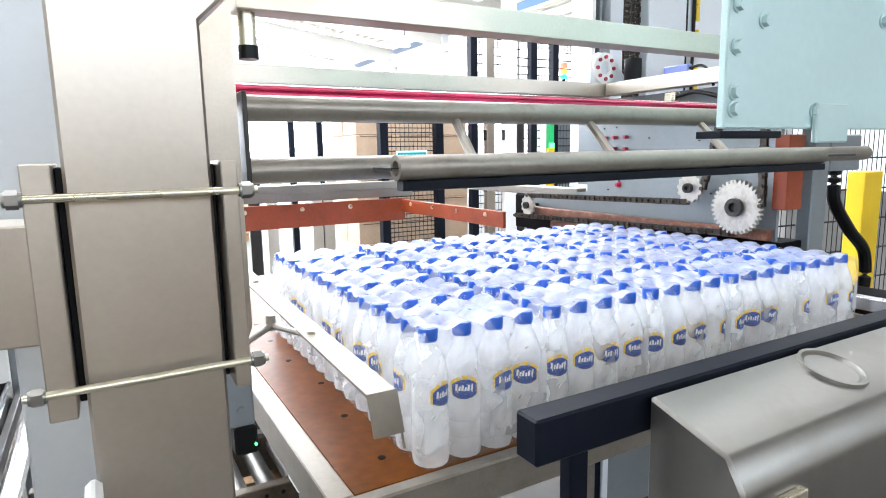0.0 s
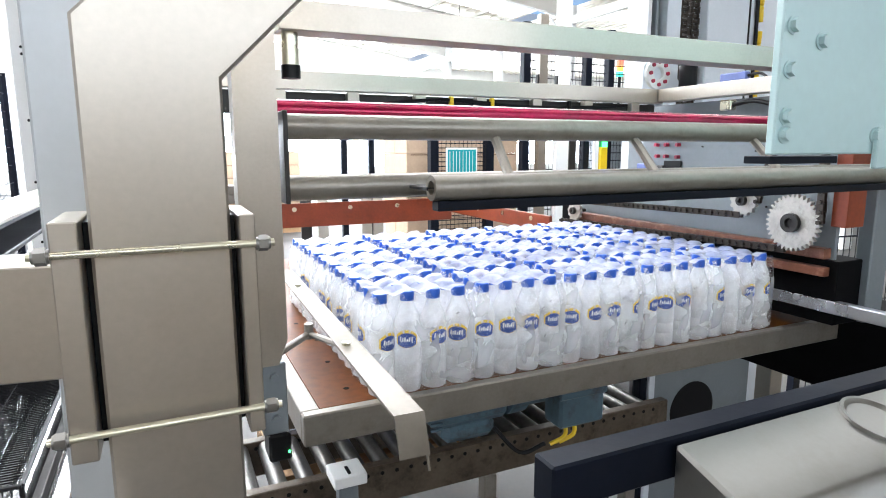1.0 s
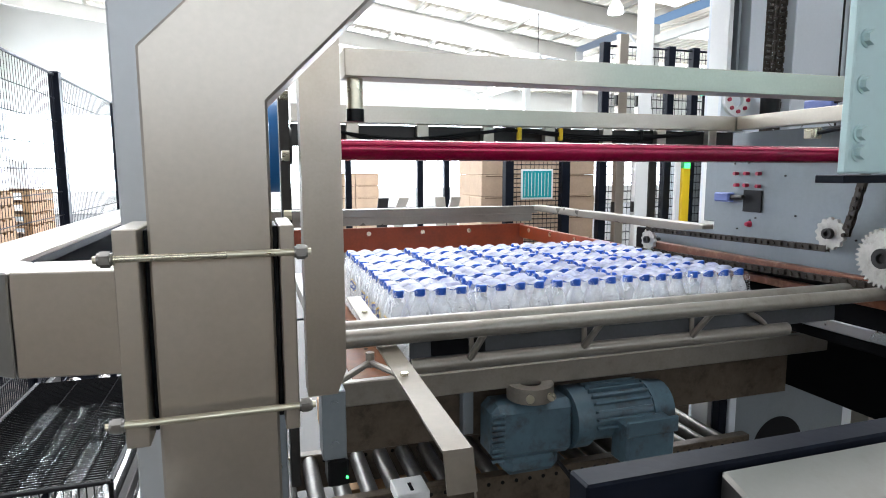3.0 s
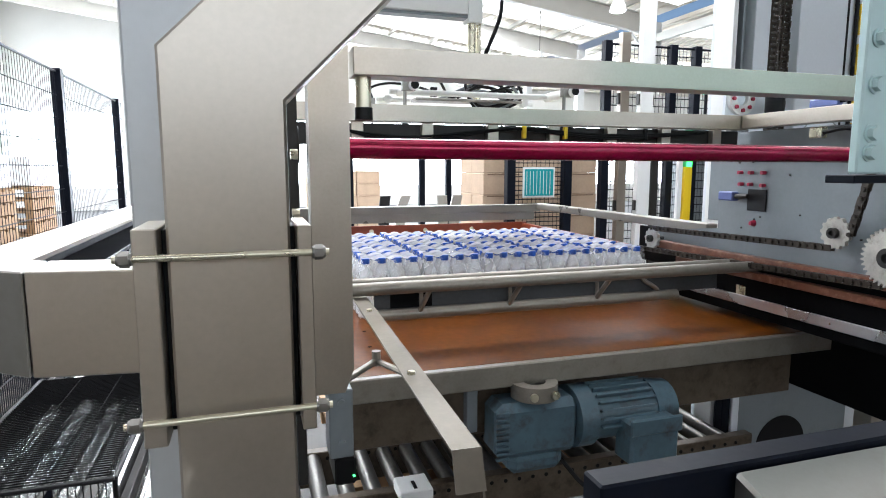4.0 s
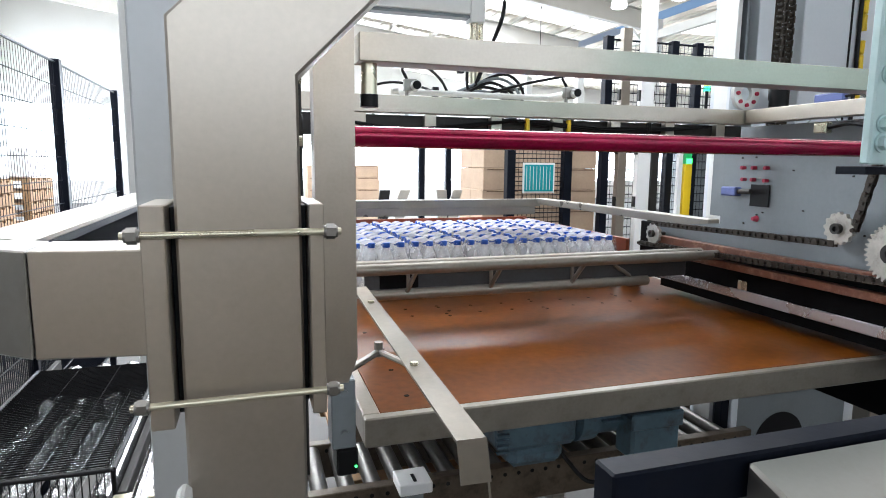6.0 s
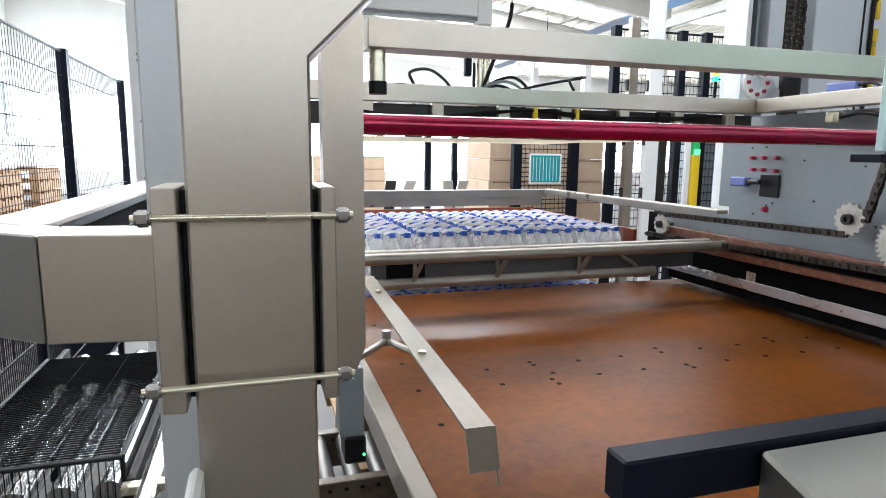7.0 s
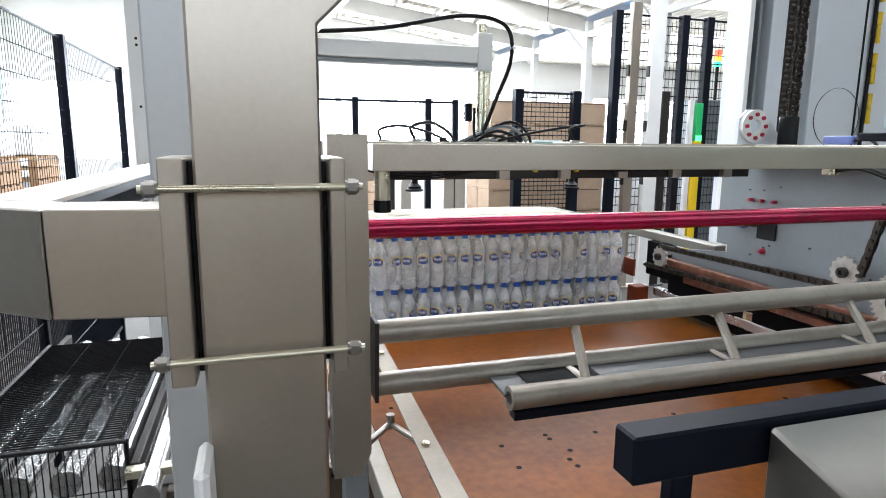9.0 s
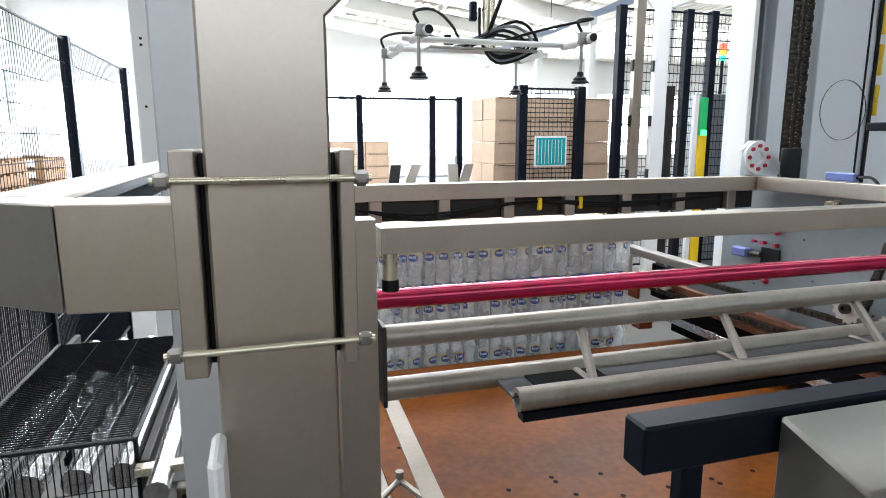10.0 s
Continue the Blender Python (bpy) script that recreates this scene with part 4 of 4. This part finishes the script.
# ---- lift mast with its chain ----
def lift_mast():
    p = thing("lift_mast", "tall pale lift mast with a double lifting chain", "lift mast")
    y = 0.38
    pbox("mast_body", p, MAST, 1.27, 1.9, y, y + 0.5, 0, 4.6, 0.004, "pale blue-white mast panel")
    pbox("guide_flange", p, WHITE, 0.925, 0.945, y - 0.02, y + 0.08, 0, 4.6, 0.002)
    pbox("guide_channel", p, DARK, 0.945, 1.045, y + 0.05, y + 0.08, 0, 4.6, 0.002, "dark greasy guide channel")
    pbox("guide_lip", p, PLATE, 0.985, 0.998, y, y + 0.05, 0, 4.6, 0.001)
    pbox("guide_web", p, MAST, 1.045, 1.12, y, y + 0.08, 0, 4.6, 0.002)
    pbox("chain_bay", p, PLATE, 1.12, 1.27, y + 0.12, y + 0.3, 0, 4.6, 0.002)
    pbox("seam", p, BLACK, 1.512, 1.522, y - 0.002, y, 0, 4.6, 0.0)
    for x in (1.165, 1.225):
        bm = B()
        for k in range(150):
            z = 1.2 + k * 0.0225
            w = 0.019 if k % 2 else 0.014
            for sx in (-w, w):
                box(bm, x + sx - 0.003, x + sx + 0.003, y + 0.022, y + 0.044, z - 0.013, z + 0.013)
            rod(bm, (x - 0.024, y + 0.033, z), (x + 0.024, y + 0.033, z), 0.007, 6)
        part("lifting_chain", bm, CHAIN, p, "heavy oiled leaf chain")
    for k in range(6):
        z = 1.75 + k * 0.16
        bm = B()
        hose(bm, [(1.575, y - 0.01, z), (1.57, y - 0.012, z + 0.06), (1.575, y - 0.01, z + 0.12)], 0.012, 8, 5)
        part("cable_clip", bm, YELLOW, p, "yellow cable section")
    bm = B()
    hose(bm, [(1.545, y - 0.012, 0.9), (1.55, y - 0.012, 2.0), (1.545, y - 0.012, 3.0), (1.55, y - 0.012, 4.2)], 0.008, 8, 10)
    part("cable", bm, BLACK, p)
    bm = B()
    ring(bm, (1.42, y - 0.001, 1.77), 'y', 0.119, 0.1203, 0.003, 48)
    part("circle_seam", bm, DARK, p, "thin round cover seam")
    return p


lift_mast()


# fittings that ride on the carriage's side beam
def carriage_fittings(c):
    bm = B()
    prism(bm, [(0.62, 1.848), (0.82, 1.848), (0.735, 1.93), (0.70, 1.958), (0.655, 1.958), (0.622, 1.93)], 0.04, 0.052)
    f = part("flange_bracket", bm, MAST, c, "pale bracket with a bolted flange")
    bm = B()
    ring(bm, (0.676, 0.033, 1.905), 'y', 0.022, 0.052, 0.014, 32)
    part("flange", bm, WHITE, f)
    for k in range(8):
        a = 2 * math.pi * k / 8
        prod("bolt", f, REDP, (0.676 + 0.037 * math.cos(a), 0.026, 1.905 + 0.037 * math.sin(a)), (0.676 + 0.037 * math.cos(a), 0.02, 1.905 + 0.037 * math.sin(a)), 0.0065, 8)
    bm = B()
    spin(bm, [(0.029, 0), (0.029, 0.095), (0.027, 0.099), (0.016, 0.10)], 20, (0.76, -0.02, 1.835))
    part("bumper", bm, BLACK, c, "black rubber bumper cylinder")
    s = pbox("switch", c, VIOLET, 0.655, 0.675, -0.33, -0.24, 1.849, 1.872, 0.003, "blue limit switch")
    bm = B()
    hose(bm, [(0.665, -0.33, 1.86), (0.665, -0.37, 1.862), (0.66, -0.40, 1.84), (0.655, -0.42, 1.80)], 0.004, 8, 6)
    part("cable", bm, BLACK, s)
    s = pbox("switch", c, BRIGHT, 0.64, 0.665, -0.30, -0.26, 1.765, 1.795, 0.003, "small steel limit switch")
    bm = B()
    hose(bm, [(0.65, -0.30, 1.78), (0.65, -0.38, 1.785), (0.65, -0.50, 1.74), (0.65, -0.60, 1.66)], 0.006, 8, 6)
    part("cable", bm, BLACK, s)


carriage_fittings(CARRIAGE)


# ---- beneath the table ----
def roller_conveyor(name, label, x0, x1, y0, y1, z, pitch, along):
    p = thing(name, label, "conveyor")
    if along == 'x':
        for y in (y0, y1):
            r = pbox("side_rail", p, FRAME, x0, x1, y - 0.02, y + 0.02, z - 0.10, z + 0.03, 0.003, "folded steel side rail")
            for k in range(int((x1 - x0) / 0.05)):
                prod("hole", r, BLACK, (x0 + 0.02 + k * 0.05, y - 0.0205, z + 0.005), (x0 + 0.02 + k * 0.05, y - 0.022, z + 0.005), 0.007, 8)
        n = int((x1 - x0) / pitch)
        for k in range(n):
            x = x0 + (k + 0.5) * pitch
            prod("roller", p, DULL, (x, y0 + 0.02, z), (x, y1 - 0.02, z), 0.028, 16, "dull steel roller")
        for x in (x0 + 0.3, (x0 + x1) / 2 + 0.2, x1 - 0.2):
            pbox("leg", p, PIPE, x, x + 0.05, y0 - 0.02, y0 + 0.03, 0, z - 0.1, 0.003)
    return p


roller_conveyor("pallet_conveyor", "dusty steel roller conveyor beneath the table", -1.15, 0.95, 0.18, 0.52, 0.64, 0.085, 'x')


def clamp_block():
    p = thing("sensor_bracket", "pale folded bracket standing on the conveyor", "bracket")
    pbox("post", p, PLATE, -0.45, -0.39, 0.06, 0.10, 0.0, 0.70, 0.003)
    pbox("cap", p, WHITE, -0.47, -0.37, 0.03, 0.13, 0.70, 0.735, 0.003)
    pbox("slot", p, BLACK, -0.425, -0.415, 0.045, 0.09, 0.735, 0.737, 0.0)
    return p


clamp_block()


def lower_frame():
    p = thing("lower_frame", "pale machine side frame with a round opening", "machine frame")
    bm = B()
    box(bm, 0.99, 1.60, 0.30, 0.335, 0.0, 1.02, 0.004)
    part("panel", bm, PLATE, p, "pale grey side panel")
    # solid panel; the black disc gives the hole its inner dark
    prod("opening", p, BLACK, (1.24, 0.30, 0.52), (1.24, 0.297, 0.52), 0.13, 32, "black disc drawn for a round opening")
    pbox("post", p, NAVY, 0.90, 0.94, 0.27, 0.31, 0, 1.05, 0.003)
    pbox("post", p, MAST, 0.95, 0.985, 0.27, 0.31, 0, 1.05, 0.003)
    pbox("post", p, PAINT, 1.62, 1.70, 0.2, 0.28, 0, 1.3, 0.003)
    pbox("cover", p, NAVY, 0.90, 1.75, 0.06, 0.20, 1.06, 1.2, 0.003)
    bm = B()
    hose(bm, [(0.98, 0.05, 1.10), (1.02, 0.03, 1.0), (1.15, 0.03, 0.97), (1.25, 0.04, 1.05)], 0.006, 8, 6)
    part("cable", bm, BLACK, p)
    pbox("tag", p, YELLOW, 0.93, 0.945, 0.255, 0.268, 0.98, 1.05, 0.001)
    return p


lower_frame()


# ---- left conveyor under a wire guard ----
def wire_grid(bm, o, u, v, nu, nv, r=0.0016, r2=None):
    """Wires over the parallelogram o + u, o + v: nu along u, nv along v."""
    o, u, v = Vector(o), Vector(u), Vector(v)
    for k in range(nu + 1):
        a = o + u * (k / nu)
        rod(bm, a, a + v, r, 4)
    for k in range(nv + 1):
        a = o + v * (k / nv)
        rod(bm, a, a + u, r2 or r, 4)


def guarded_conveyor():
    p = thing("guarded_conveyor", "roller conveyor beneath a black wire-mesh guard", "conveyor")
    for k in range(4):
        x = -1.69 + k * 0.125
        prod("roller", p, ROLLER, (x, 0.30, 0.66), (x, 1.6, 0.66), 0.042, 20, "shiny steel roller")
    prod("roller", p, ROLLER, (-1.19, 0.1, 0.70), (-1.19, 1.3, 0.70), 0.034, 18, "shiny steel roller")
    for x in (-1.77, -1.245):
        pbox("side_rail", p, DARK, x - 0.012, x + 0.012, 0.26, 1.65, 0.58, 0.72, 0.002)
    g = thing("guard", "", "")
    g.parent = p
    bm = B()
    wire_grid(bm, (-1.74, 0.27, 0.787), (0, 1.0, 0), (0.47, 0, 0), 62, 3, 0.0028)
    wire_grid(bm, (-1.74, 0.27, 0.787), (0.47, 0, 0), (0, 0, -0.3), 24, 2, 0.0018)
    tagged(part("mesh", bm, NEARBLACK, g, "black welded wire mesh"), kind="stuff")
    bm = B()
    for a, b in (((-1.74, 0.27, 0.787), (-1.265, 0.27, 0.787)), ((-1.265, 0.27, 0.787), (-1.265, 1.27, 0.787)), ((-1.74, 0.27, 0.787), (-1.74, 1.27, 0.787)), ((-1.265, 0.27, 0.787), (-1.265, 0.27, 0.45))):
        rod(bm, a, b, 0.008, 8)
    part("guard_frame", bm, BLACK, g)
    pbox("bracket", p, BRIGHT, -1.262, -1.12, 0.20, 0.24, 0.70, 0.725, 0.002, "slotted steel bracket")
    pbox("apron", p, DARK, -1.75, -1.25, 0.27, 0.29, 0.30, 0.56, 0.003)
    for x in (-1.74, -1.26):
        pbox("leg", p, DARK, x - 0.02, x + 0.02, 0.30, 0.34, 0, 0.58, 0.002)
    return p


guarded_conveyor()


# ---- fences and what stands behind ----
def fence(name, label, a, b, z0, z1, posts, mesh=True, post_w=0.05, pitch=0.05, rows=None, material=None, wire=0.003):
    """A safety fence from a to b (x, y): posts at the given shares of its length, wire mesh between."""
    f = thing(name, label, "safety fence")
    a, b = Vector((*a, 0)), Vector((*b, 0))
    d = b - a
    q = d.normalized()
    nrm = Vector((-q.y, q.x, 0))
    for s in posts:
        c = a + d * s
        bm = B()
        m = Matrix.Translation(c) @ Matrix.Rotation(math.atan2(q.y, q.x), 4, 'Z')
        box(bm, -post_w / 2, post_w / 2, -post_w / 2, post_w / 2, 0, z1 + 0.03, 0.003, m)
        part("post", bm, material or NAVY, f, "dark square fence post")
    if mesh:
        bm = B()
        u = d
        wire_grid(bm, a + Vector((0, 0, z0)), u, (0, 0, z1 - z0), int(d.length / pitch), rows or 8, wire, wire * 1.8)
        tagged(part("mesh", bm, NAVY, f, "black welded wire mesh"), kind="stuff")
    for z in (z0, z1):
        bm = B()
        rod(bm, a + Vector((0, 0, z)), b + Vector((0, 0, z)), 0.012, 8)
        part("rail", bm, NAVY, f)
    return f


fence("safety_fence", "black wire-mesh safety fence beside pallets", (-2.6, 2.6), (-2.6, 8.2), 0.15, 2.60, (0.0, 0.465, 0.94), pitch=0.06, post_w=0.09, rows=11, wire=0.0023)
fence("safety_fence", "open black-framed fence before a bright wall", (-1.6, 4.5), (1.12, 4.5), 0.2, 2.06, (0.0, 0.62, 0.893, 1.0), mesh=False, post_w=0.06)
fence("safety_gate", "black-posted gate with fine wire mesh", (1.825, 4.5), (2.51, 4.5), 0.2, 2.19, (0.0, 1.0), post_w=0.095, pitch=0.05, rows=40)
fence("safety_fence", "tall dark-posted wire-mesh fence", (2.98, 4.5), (4.9, 4.5), 0.2, 3.06, (0.0, 0.45, 0.625, 1.0), post_w=0.09, pitch=0.05, rows=30)


def grey_post(x, w, z1, material, label):
    p = thing("steel_post", label, "post")
    pbox("shaft", p, material, x - w / 2, x + w / 2, 4.42, 4.5, 0, z1, 0.004)
    pbox("base", p, material, x - w, x + w, 4.38, 4.54, 0, 0.012, 0.002)
    for k in range(3):
        pbox("bracket", p, DARK, x - w / 2 - 0.02, x - w / 2, 4.43, 4.48, 1.2 + k * 0.6, 1.32 + k * 0.6, 0.002)
    return p


grey_post(3.18, 0.11, 3.18, PAINT, "grey square steel post")
grey_post(3.47, 0.17, 6.8, WHITE, "white hall column with small slots")
grey_post(3.62, 0.10, 2.25, DARK, "dark square steel post")


def light_curtain():
    p = thing("light_curtain", "yellow safety light curtain with a green top", "light curtain")
    pbox("lower", p, YELLOW, 3.94, 4.04, 4.30, 4.36, 0.0, 1.70, 0.004, "yellow housing")
    pbox("upper", p, GREEN, 3.95, 4.03, 4.30, 4.36, 1.70, 2.12, 0.004, "green housing")
    pbox("strip", p, WHITE, 3.86, 3.915, 4.31, 4.36, 0.0, 2.15, 0.003)
    pbox("lens", p, LED, 3.95, 4.03, 4.294, 4.299, 1.70, 1.76, 0.001, "lit green lens")
    return p


light_curtain()


def signal_tower():
    p = thing("signal_tower", "stack light with red, amber and green lamps", "signal lamp")
    prod("pole", p, BLACK, (4.6, 4.8, 2.2), (4.6, 4.8, 2.60), 0.02)
    for k, m in enumerate((LAMPG, LAMPY, LAMPR)):
        prod("lens", p, m, (4.6, 4.8, 2.60 + k * 0.07), (4.6, 4.8, 2.66 + k * 0.07), 0.045, 18)
    pbox("cabinet", p, PLATE, 4.3, 4.95, 4.75, 5.2, 0, 2.2, 0.01, "pale control cabinet")
    return p


signal_tower()


def teal_sign():
    p = thing("sign_board", "teal striped sign board in a white border", "sign")
    pbox("board", p, WHITE, 1.96, 2.345, 4.455, 4.465, 1.365, 1.695, 0.002)
    pbox("panel", p, TEAL, 1.98, 2.325, 4.449, 4.4545, 1.385, 1.675, 0.001)
    for k in range(8):
        x = 2.0 + k * 0.04
        pbox("stripe", p, WHITE, x, x + 0.006, 4.446, 4.4485, 1.40, 1.655, 0.0)
    return p


teal_sign()
bm = B()
box(bm, -0.24, 0.24, -0.19, 0.19, 0, 0.245, 0.006)
CARTON = mesh_of("carton", bm, CARD)
bm = B()
box(bm, -0.19, 0.20, -0.1935, -0.190, 0.226, 0.236)
CARTON_MARK = mesh_of("carton_print", bm, mat("brown_print", (0.16, 0.10, 0.06), 0.8))


def carton_stack(x, y, nx, layers, label):
    p = thing("carton_stack", label, "carton stack", (x, y, 0), "carton stacks")
    rng = random.Random(int(x * 10))
    for k in range(layers):
        for i in range(nx):
            for j in range(2):
                c = share("carton", CARTON, p, pose((i - (nx - 1) / 2) * 0.485 + rng.uniform(-0.006, 0.006), j * 0.385, 0.15 + k * 0.247, 0, 0, rng.uniform(-0.8, 0.8)))
                if j == 0:
                    share("carton_print", CARTON_MARK, c, Matrix())
    for yy in (-0.15, 0.45):
        pbox("skid", p, WOOD, -nx * 0.24, nx * 0.24, yy, yy + 0.1, 0, 0.149, 0.003)
    return p


carton_stack(2.36, 5.0, 3, 8, "pallet of stacked brown cardboard cartons")
carton_stack(0.95, 11.0, 3, 6, "pallet of stacked brown cardboard cartons")


def wrapped_pallets():
    for k, (x, y) in enumerate(((-4.3, 5.2), (-4.3, 6.8), (-4.3, 8.4), (-6.0, 5.6), (-6.0, 7.6))):
        p = thing("empty_pallets", "pile of wooden pallets topped with wrapped bottles", "pallet pile", (x, y, 0), "pallet piles")
        for n in range(9):
            z = n * 0.16
            for i in range(5):
                pbox("deck_board", p, WOOD, -0.6, 0.6, -0.5 + i * 0.22, -0.38 + i * 0.22, z + 0.12, z + 0.145, 0.002)
            for i in range(3):
                pbox("stringer", p, WOOD, -0.6 + i * 0.55, -0.5 + i * 0.55, -0.5, 0.5, z, z + 0.12, 0.002)
        bm = B()
        box(bm, -0.58, 0.58, -0.48, 0.48, 1.445, 1.85, 0.02)
        part("wrapped_load", bm, LABELW, p, "white-wrapped bottle load")


wrapped_pallets()


def bent_brackets():
    for x, y, a in ((0.34, 4.1, 0), (0.50, 4.1, 20), (0.95, 4.15, -15), (1.05, 4.1, 10)):
        p = thing("guide_bracket", "upright bent grey sheet bracket", "bracket", (x, y, 0), "bent brackets")
        bm = B()
        prism(bm, [(-0.05, 0.0), (0.05, 0.0), (0.05, 1.28), (0.07 + a * 0.002, 1.42), (-0.03 + a * 0.002, 1.42), (-0.05, 1.28)], -0.01, 0.01)
        part("sheet", bm, DARK if a == 0 else PAINT, p)


bent_brackets()


def yellow_post():
    p = thing("yellow_post", "yellow guard post in front of a wire fence", "guard post")
    pbox("shaft", p, YELLOW, 3.02, 3.22, 0.30, 0.40, 0, 1.5, 0.006)
    pbox("base", p, YELLOW, 2.95, 3.29, 0.25, 0.45, 0, 0.012, 0.002)
    return p


yellow_post()
fence("safety_fence", "black wire-mesh safety fence beside the lift mast", (2.6, 0.75), (5.2, 0.45), 0.1, 2.2, (0.0, 1.0), pitch=0.05, rows=10)


def roof_lamp(x, y):
    p = thing("pendant_lamp", "round white hanging hall lamp", "lamp", (x, y, 0), "hall lamps")
    prod("cord", p, BLACK, (0, 0, 4.87), (0, 0, 6.985 - 0.1299 * x), 0.01, 8)
    bm = B()
    spin(bm, [(0.16, 4.62), (0.14, 4.72), (0.05, 4.87)], 20)
    part("shade", bm, WHITE, p)
    bm = B()
    spin(bm, [(0.13, 4.605), (0.13, 4.618)], 20)
    part("bulb", bm, WINDOW, p, "glowing lamp disc")


roof_lamp(5.85, 8.75)
roof_lamp(6.83, 14.0)


fence("safety_fence", "low black wire-mesh fence beside the roller conveyor", (-1.9, 0.1), (-1.9, 3.4), 0.25, 1.02, (0.0, 0.5, 1.0), pitch=0.022, post_w=0.04, rows=3)


# ---- what moves ----
def lerp_rows(rows, f):
    return [(t, f(*v)) for t, *v in rows]


def motions():
    # carriage: settles a little, then goes down
    drop = [(0, 0.027), (1.1, 0.027), (1.5, 0.012), (2.0, 0), (4, 0), (6, 0), (7.9, 0), (8.1, -0.012), (8.5, -0.10), (9, -0.188), (9.5, -0.268), (10, -0.309)]
    walk(CARRIAGE, lerp_rows(drop, lambda z: pose(0, 0, z)))
    # table slides to the stack with its layer, and back from under it
    slide = [(0, -0.885), (0.5, -0.765), (1.0, -0.53), (1.5, -0.30), (1.8, -0.21), (2.2, -0.20), (4, -0.20), (5.5, -0.20), (5.75, -0.31), (6.0, -0.47), (6.2, -0.60), (6.7, -0.98), (7.15, -1.24), (7.4, -1.27), (10, -1.27)]
    walk(TABLE, lerp_rows(slide, lambda y: pose(0, y, 0)))
    # pusher swings down behind the layer, pushes it home, returns and lifts
    push = [(0, -0.757, 1.605, 0), (1.2, -0.757, 1.605, 0), (1.5, -0.735, 1.537, 2), (1.7, -0.705, 1.466, 14), (1.8, -0.70, 1.44, 42), (1.9, -0.67, 1.415, 72), (2.05, -0.522, 1.368, 88), (2.6, -0.518, 1.368, 88), (4, 0.011, 1.368, 88), (4.5, 0.073, 1.368, 88), (5.0, 0.130, 1.368, 88), (5.5, 0.165, 1.368, 88), (7.75, 0.175, 1.368, 88), (8.0, 0.032, 1.369, 88), (8.2, -0.231, 1.374, 88), (8.35, -0.38, 1.38, 88), (8.5, -0.50, 1.39, 88), (8.7, -0.63, 1.415, 77), (8.8, -0.70, 1.435, 45), (8.9, -0.742, 1.467, 14), (9.0, -0.757, 1.50, 3), (9.3, -0.757, 1.59, 0), (9.5, -0.757, 1.607, 0), (10, -0.757, 1.605, 0)]
    walk(PUSHER, lerp_rows(push, lambda y, z, a: pose(0, y, z, a)))
    # the layer of packs: y of its front, z of its base
    way = [(0, -0.86, 1.202), (0.5, -0.745, 1.202), (1.0, -0.51, 1.202), (1.1, -0.47, 1.202), (1.5, -0.29, 1.187), (1.8, -0.25, 1.178), (2.0, -0.25, 1.175), (2.6, -0.25, 1.175), (4, 0.395, 1.175), (4.5, 0.47, 1.175), (5.0, 0.54, 1.175), (5.5, 0.583, 1.175), (6.9, 0.60, 1.175), (7.05, 0.60, 1.165), (7.3, 0.60, 1.105), (10, 0.60, 1.105)]
    for k, p in enumerate(LAYER):
        j, i = divmod(k, 5)
        walk(p, [(t, pose(LX0 + (i + 0.5) * PW, y + (j + 0.5) * PD, z)) for t, y, z in way])

    # gripper comes over the stack, lowers the slip sheet and lifts off again
    grip = [(0, 3.3), (2.6, 3.3), (3.3, 2.45), (3.7, 1.95), (4.0, 1.82), (4.5, 1.79), (6.2, 1.79), (6.8, 1.76), (7.5, 1.605), (7.8, 1.47), (8.15, 1.318), (8.65, 1.318), (9.0, 1.47), (9.5, 1.71), (9.75, 1.82), (10, 1.88)]
    walk(GRIPPER, lerp_rows(grip, lambda z: pose(0.06, 1.04, z)))
    sheet = [(t, z - 0.0015) for t, z in grip if t <= 8.15] + [(8.65, 1.315), (10, 1.315)]
    walk(SHEET_NEW, lerp_rows(sheet, lambda z: pose(0, 0, z)))


motions()
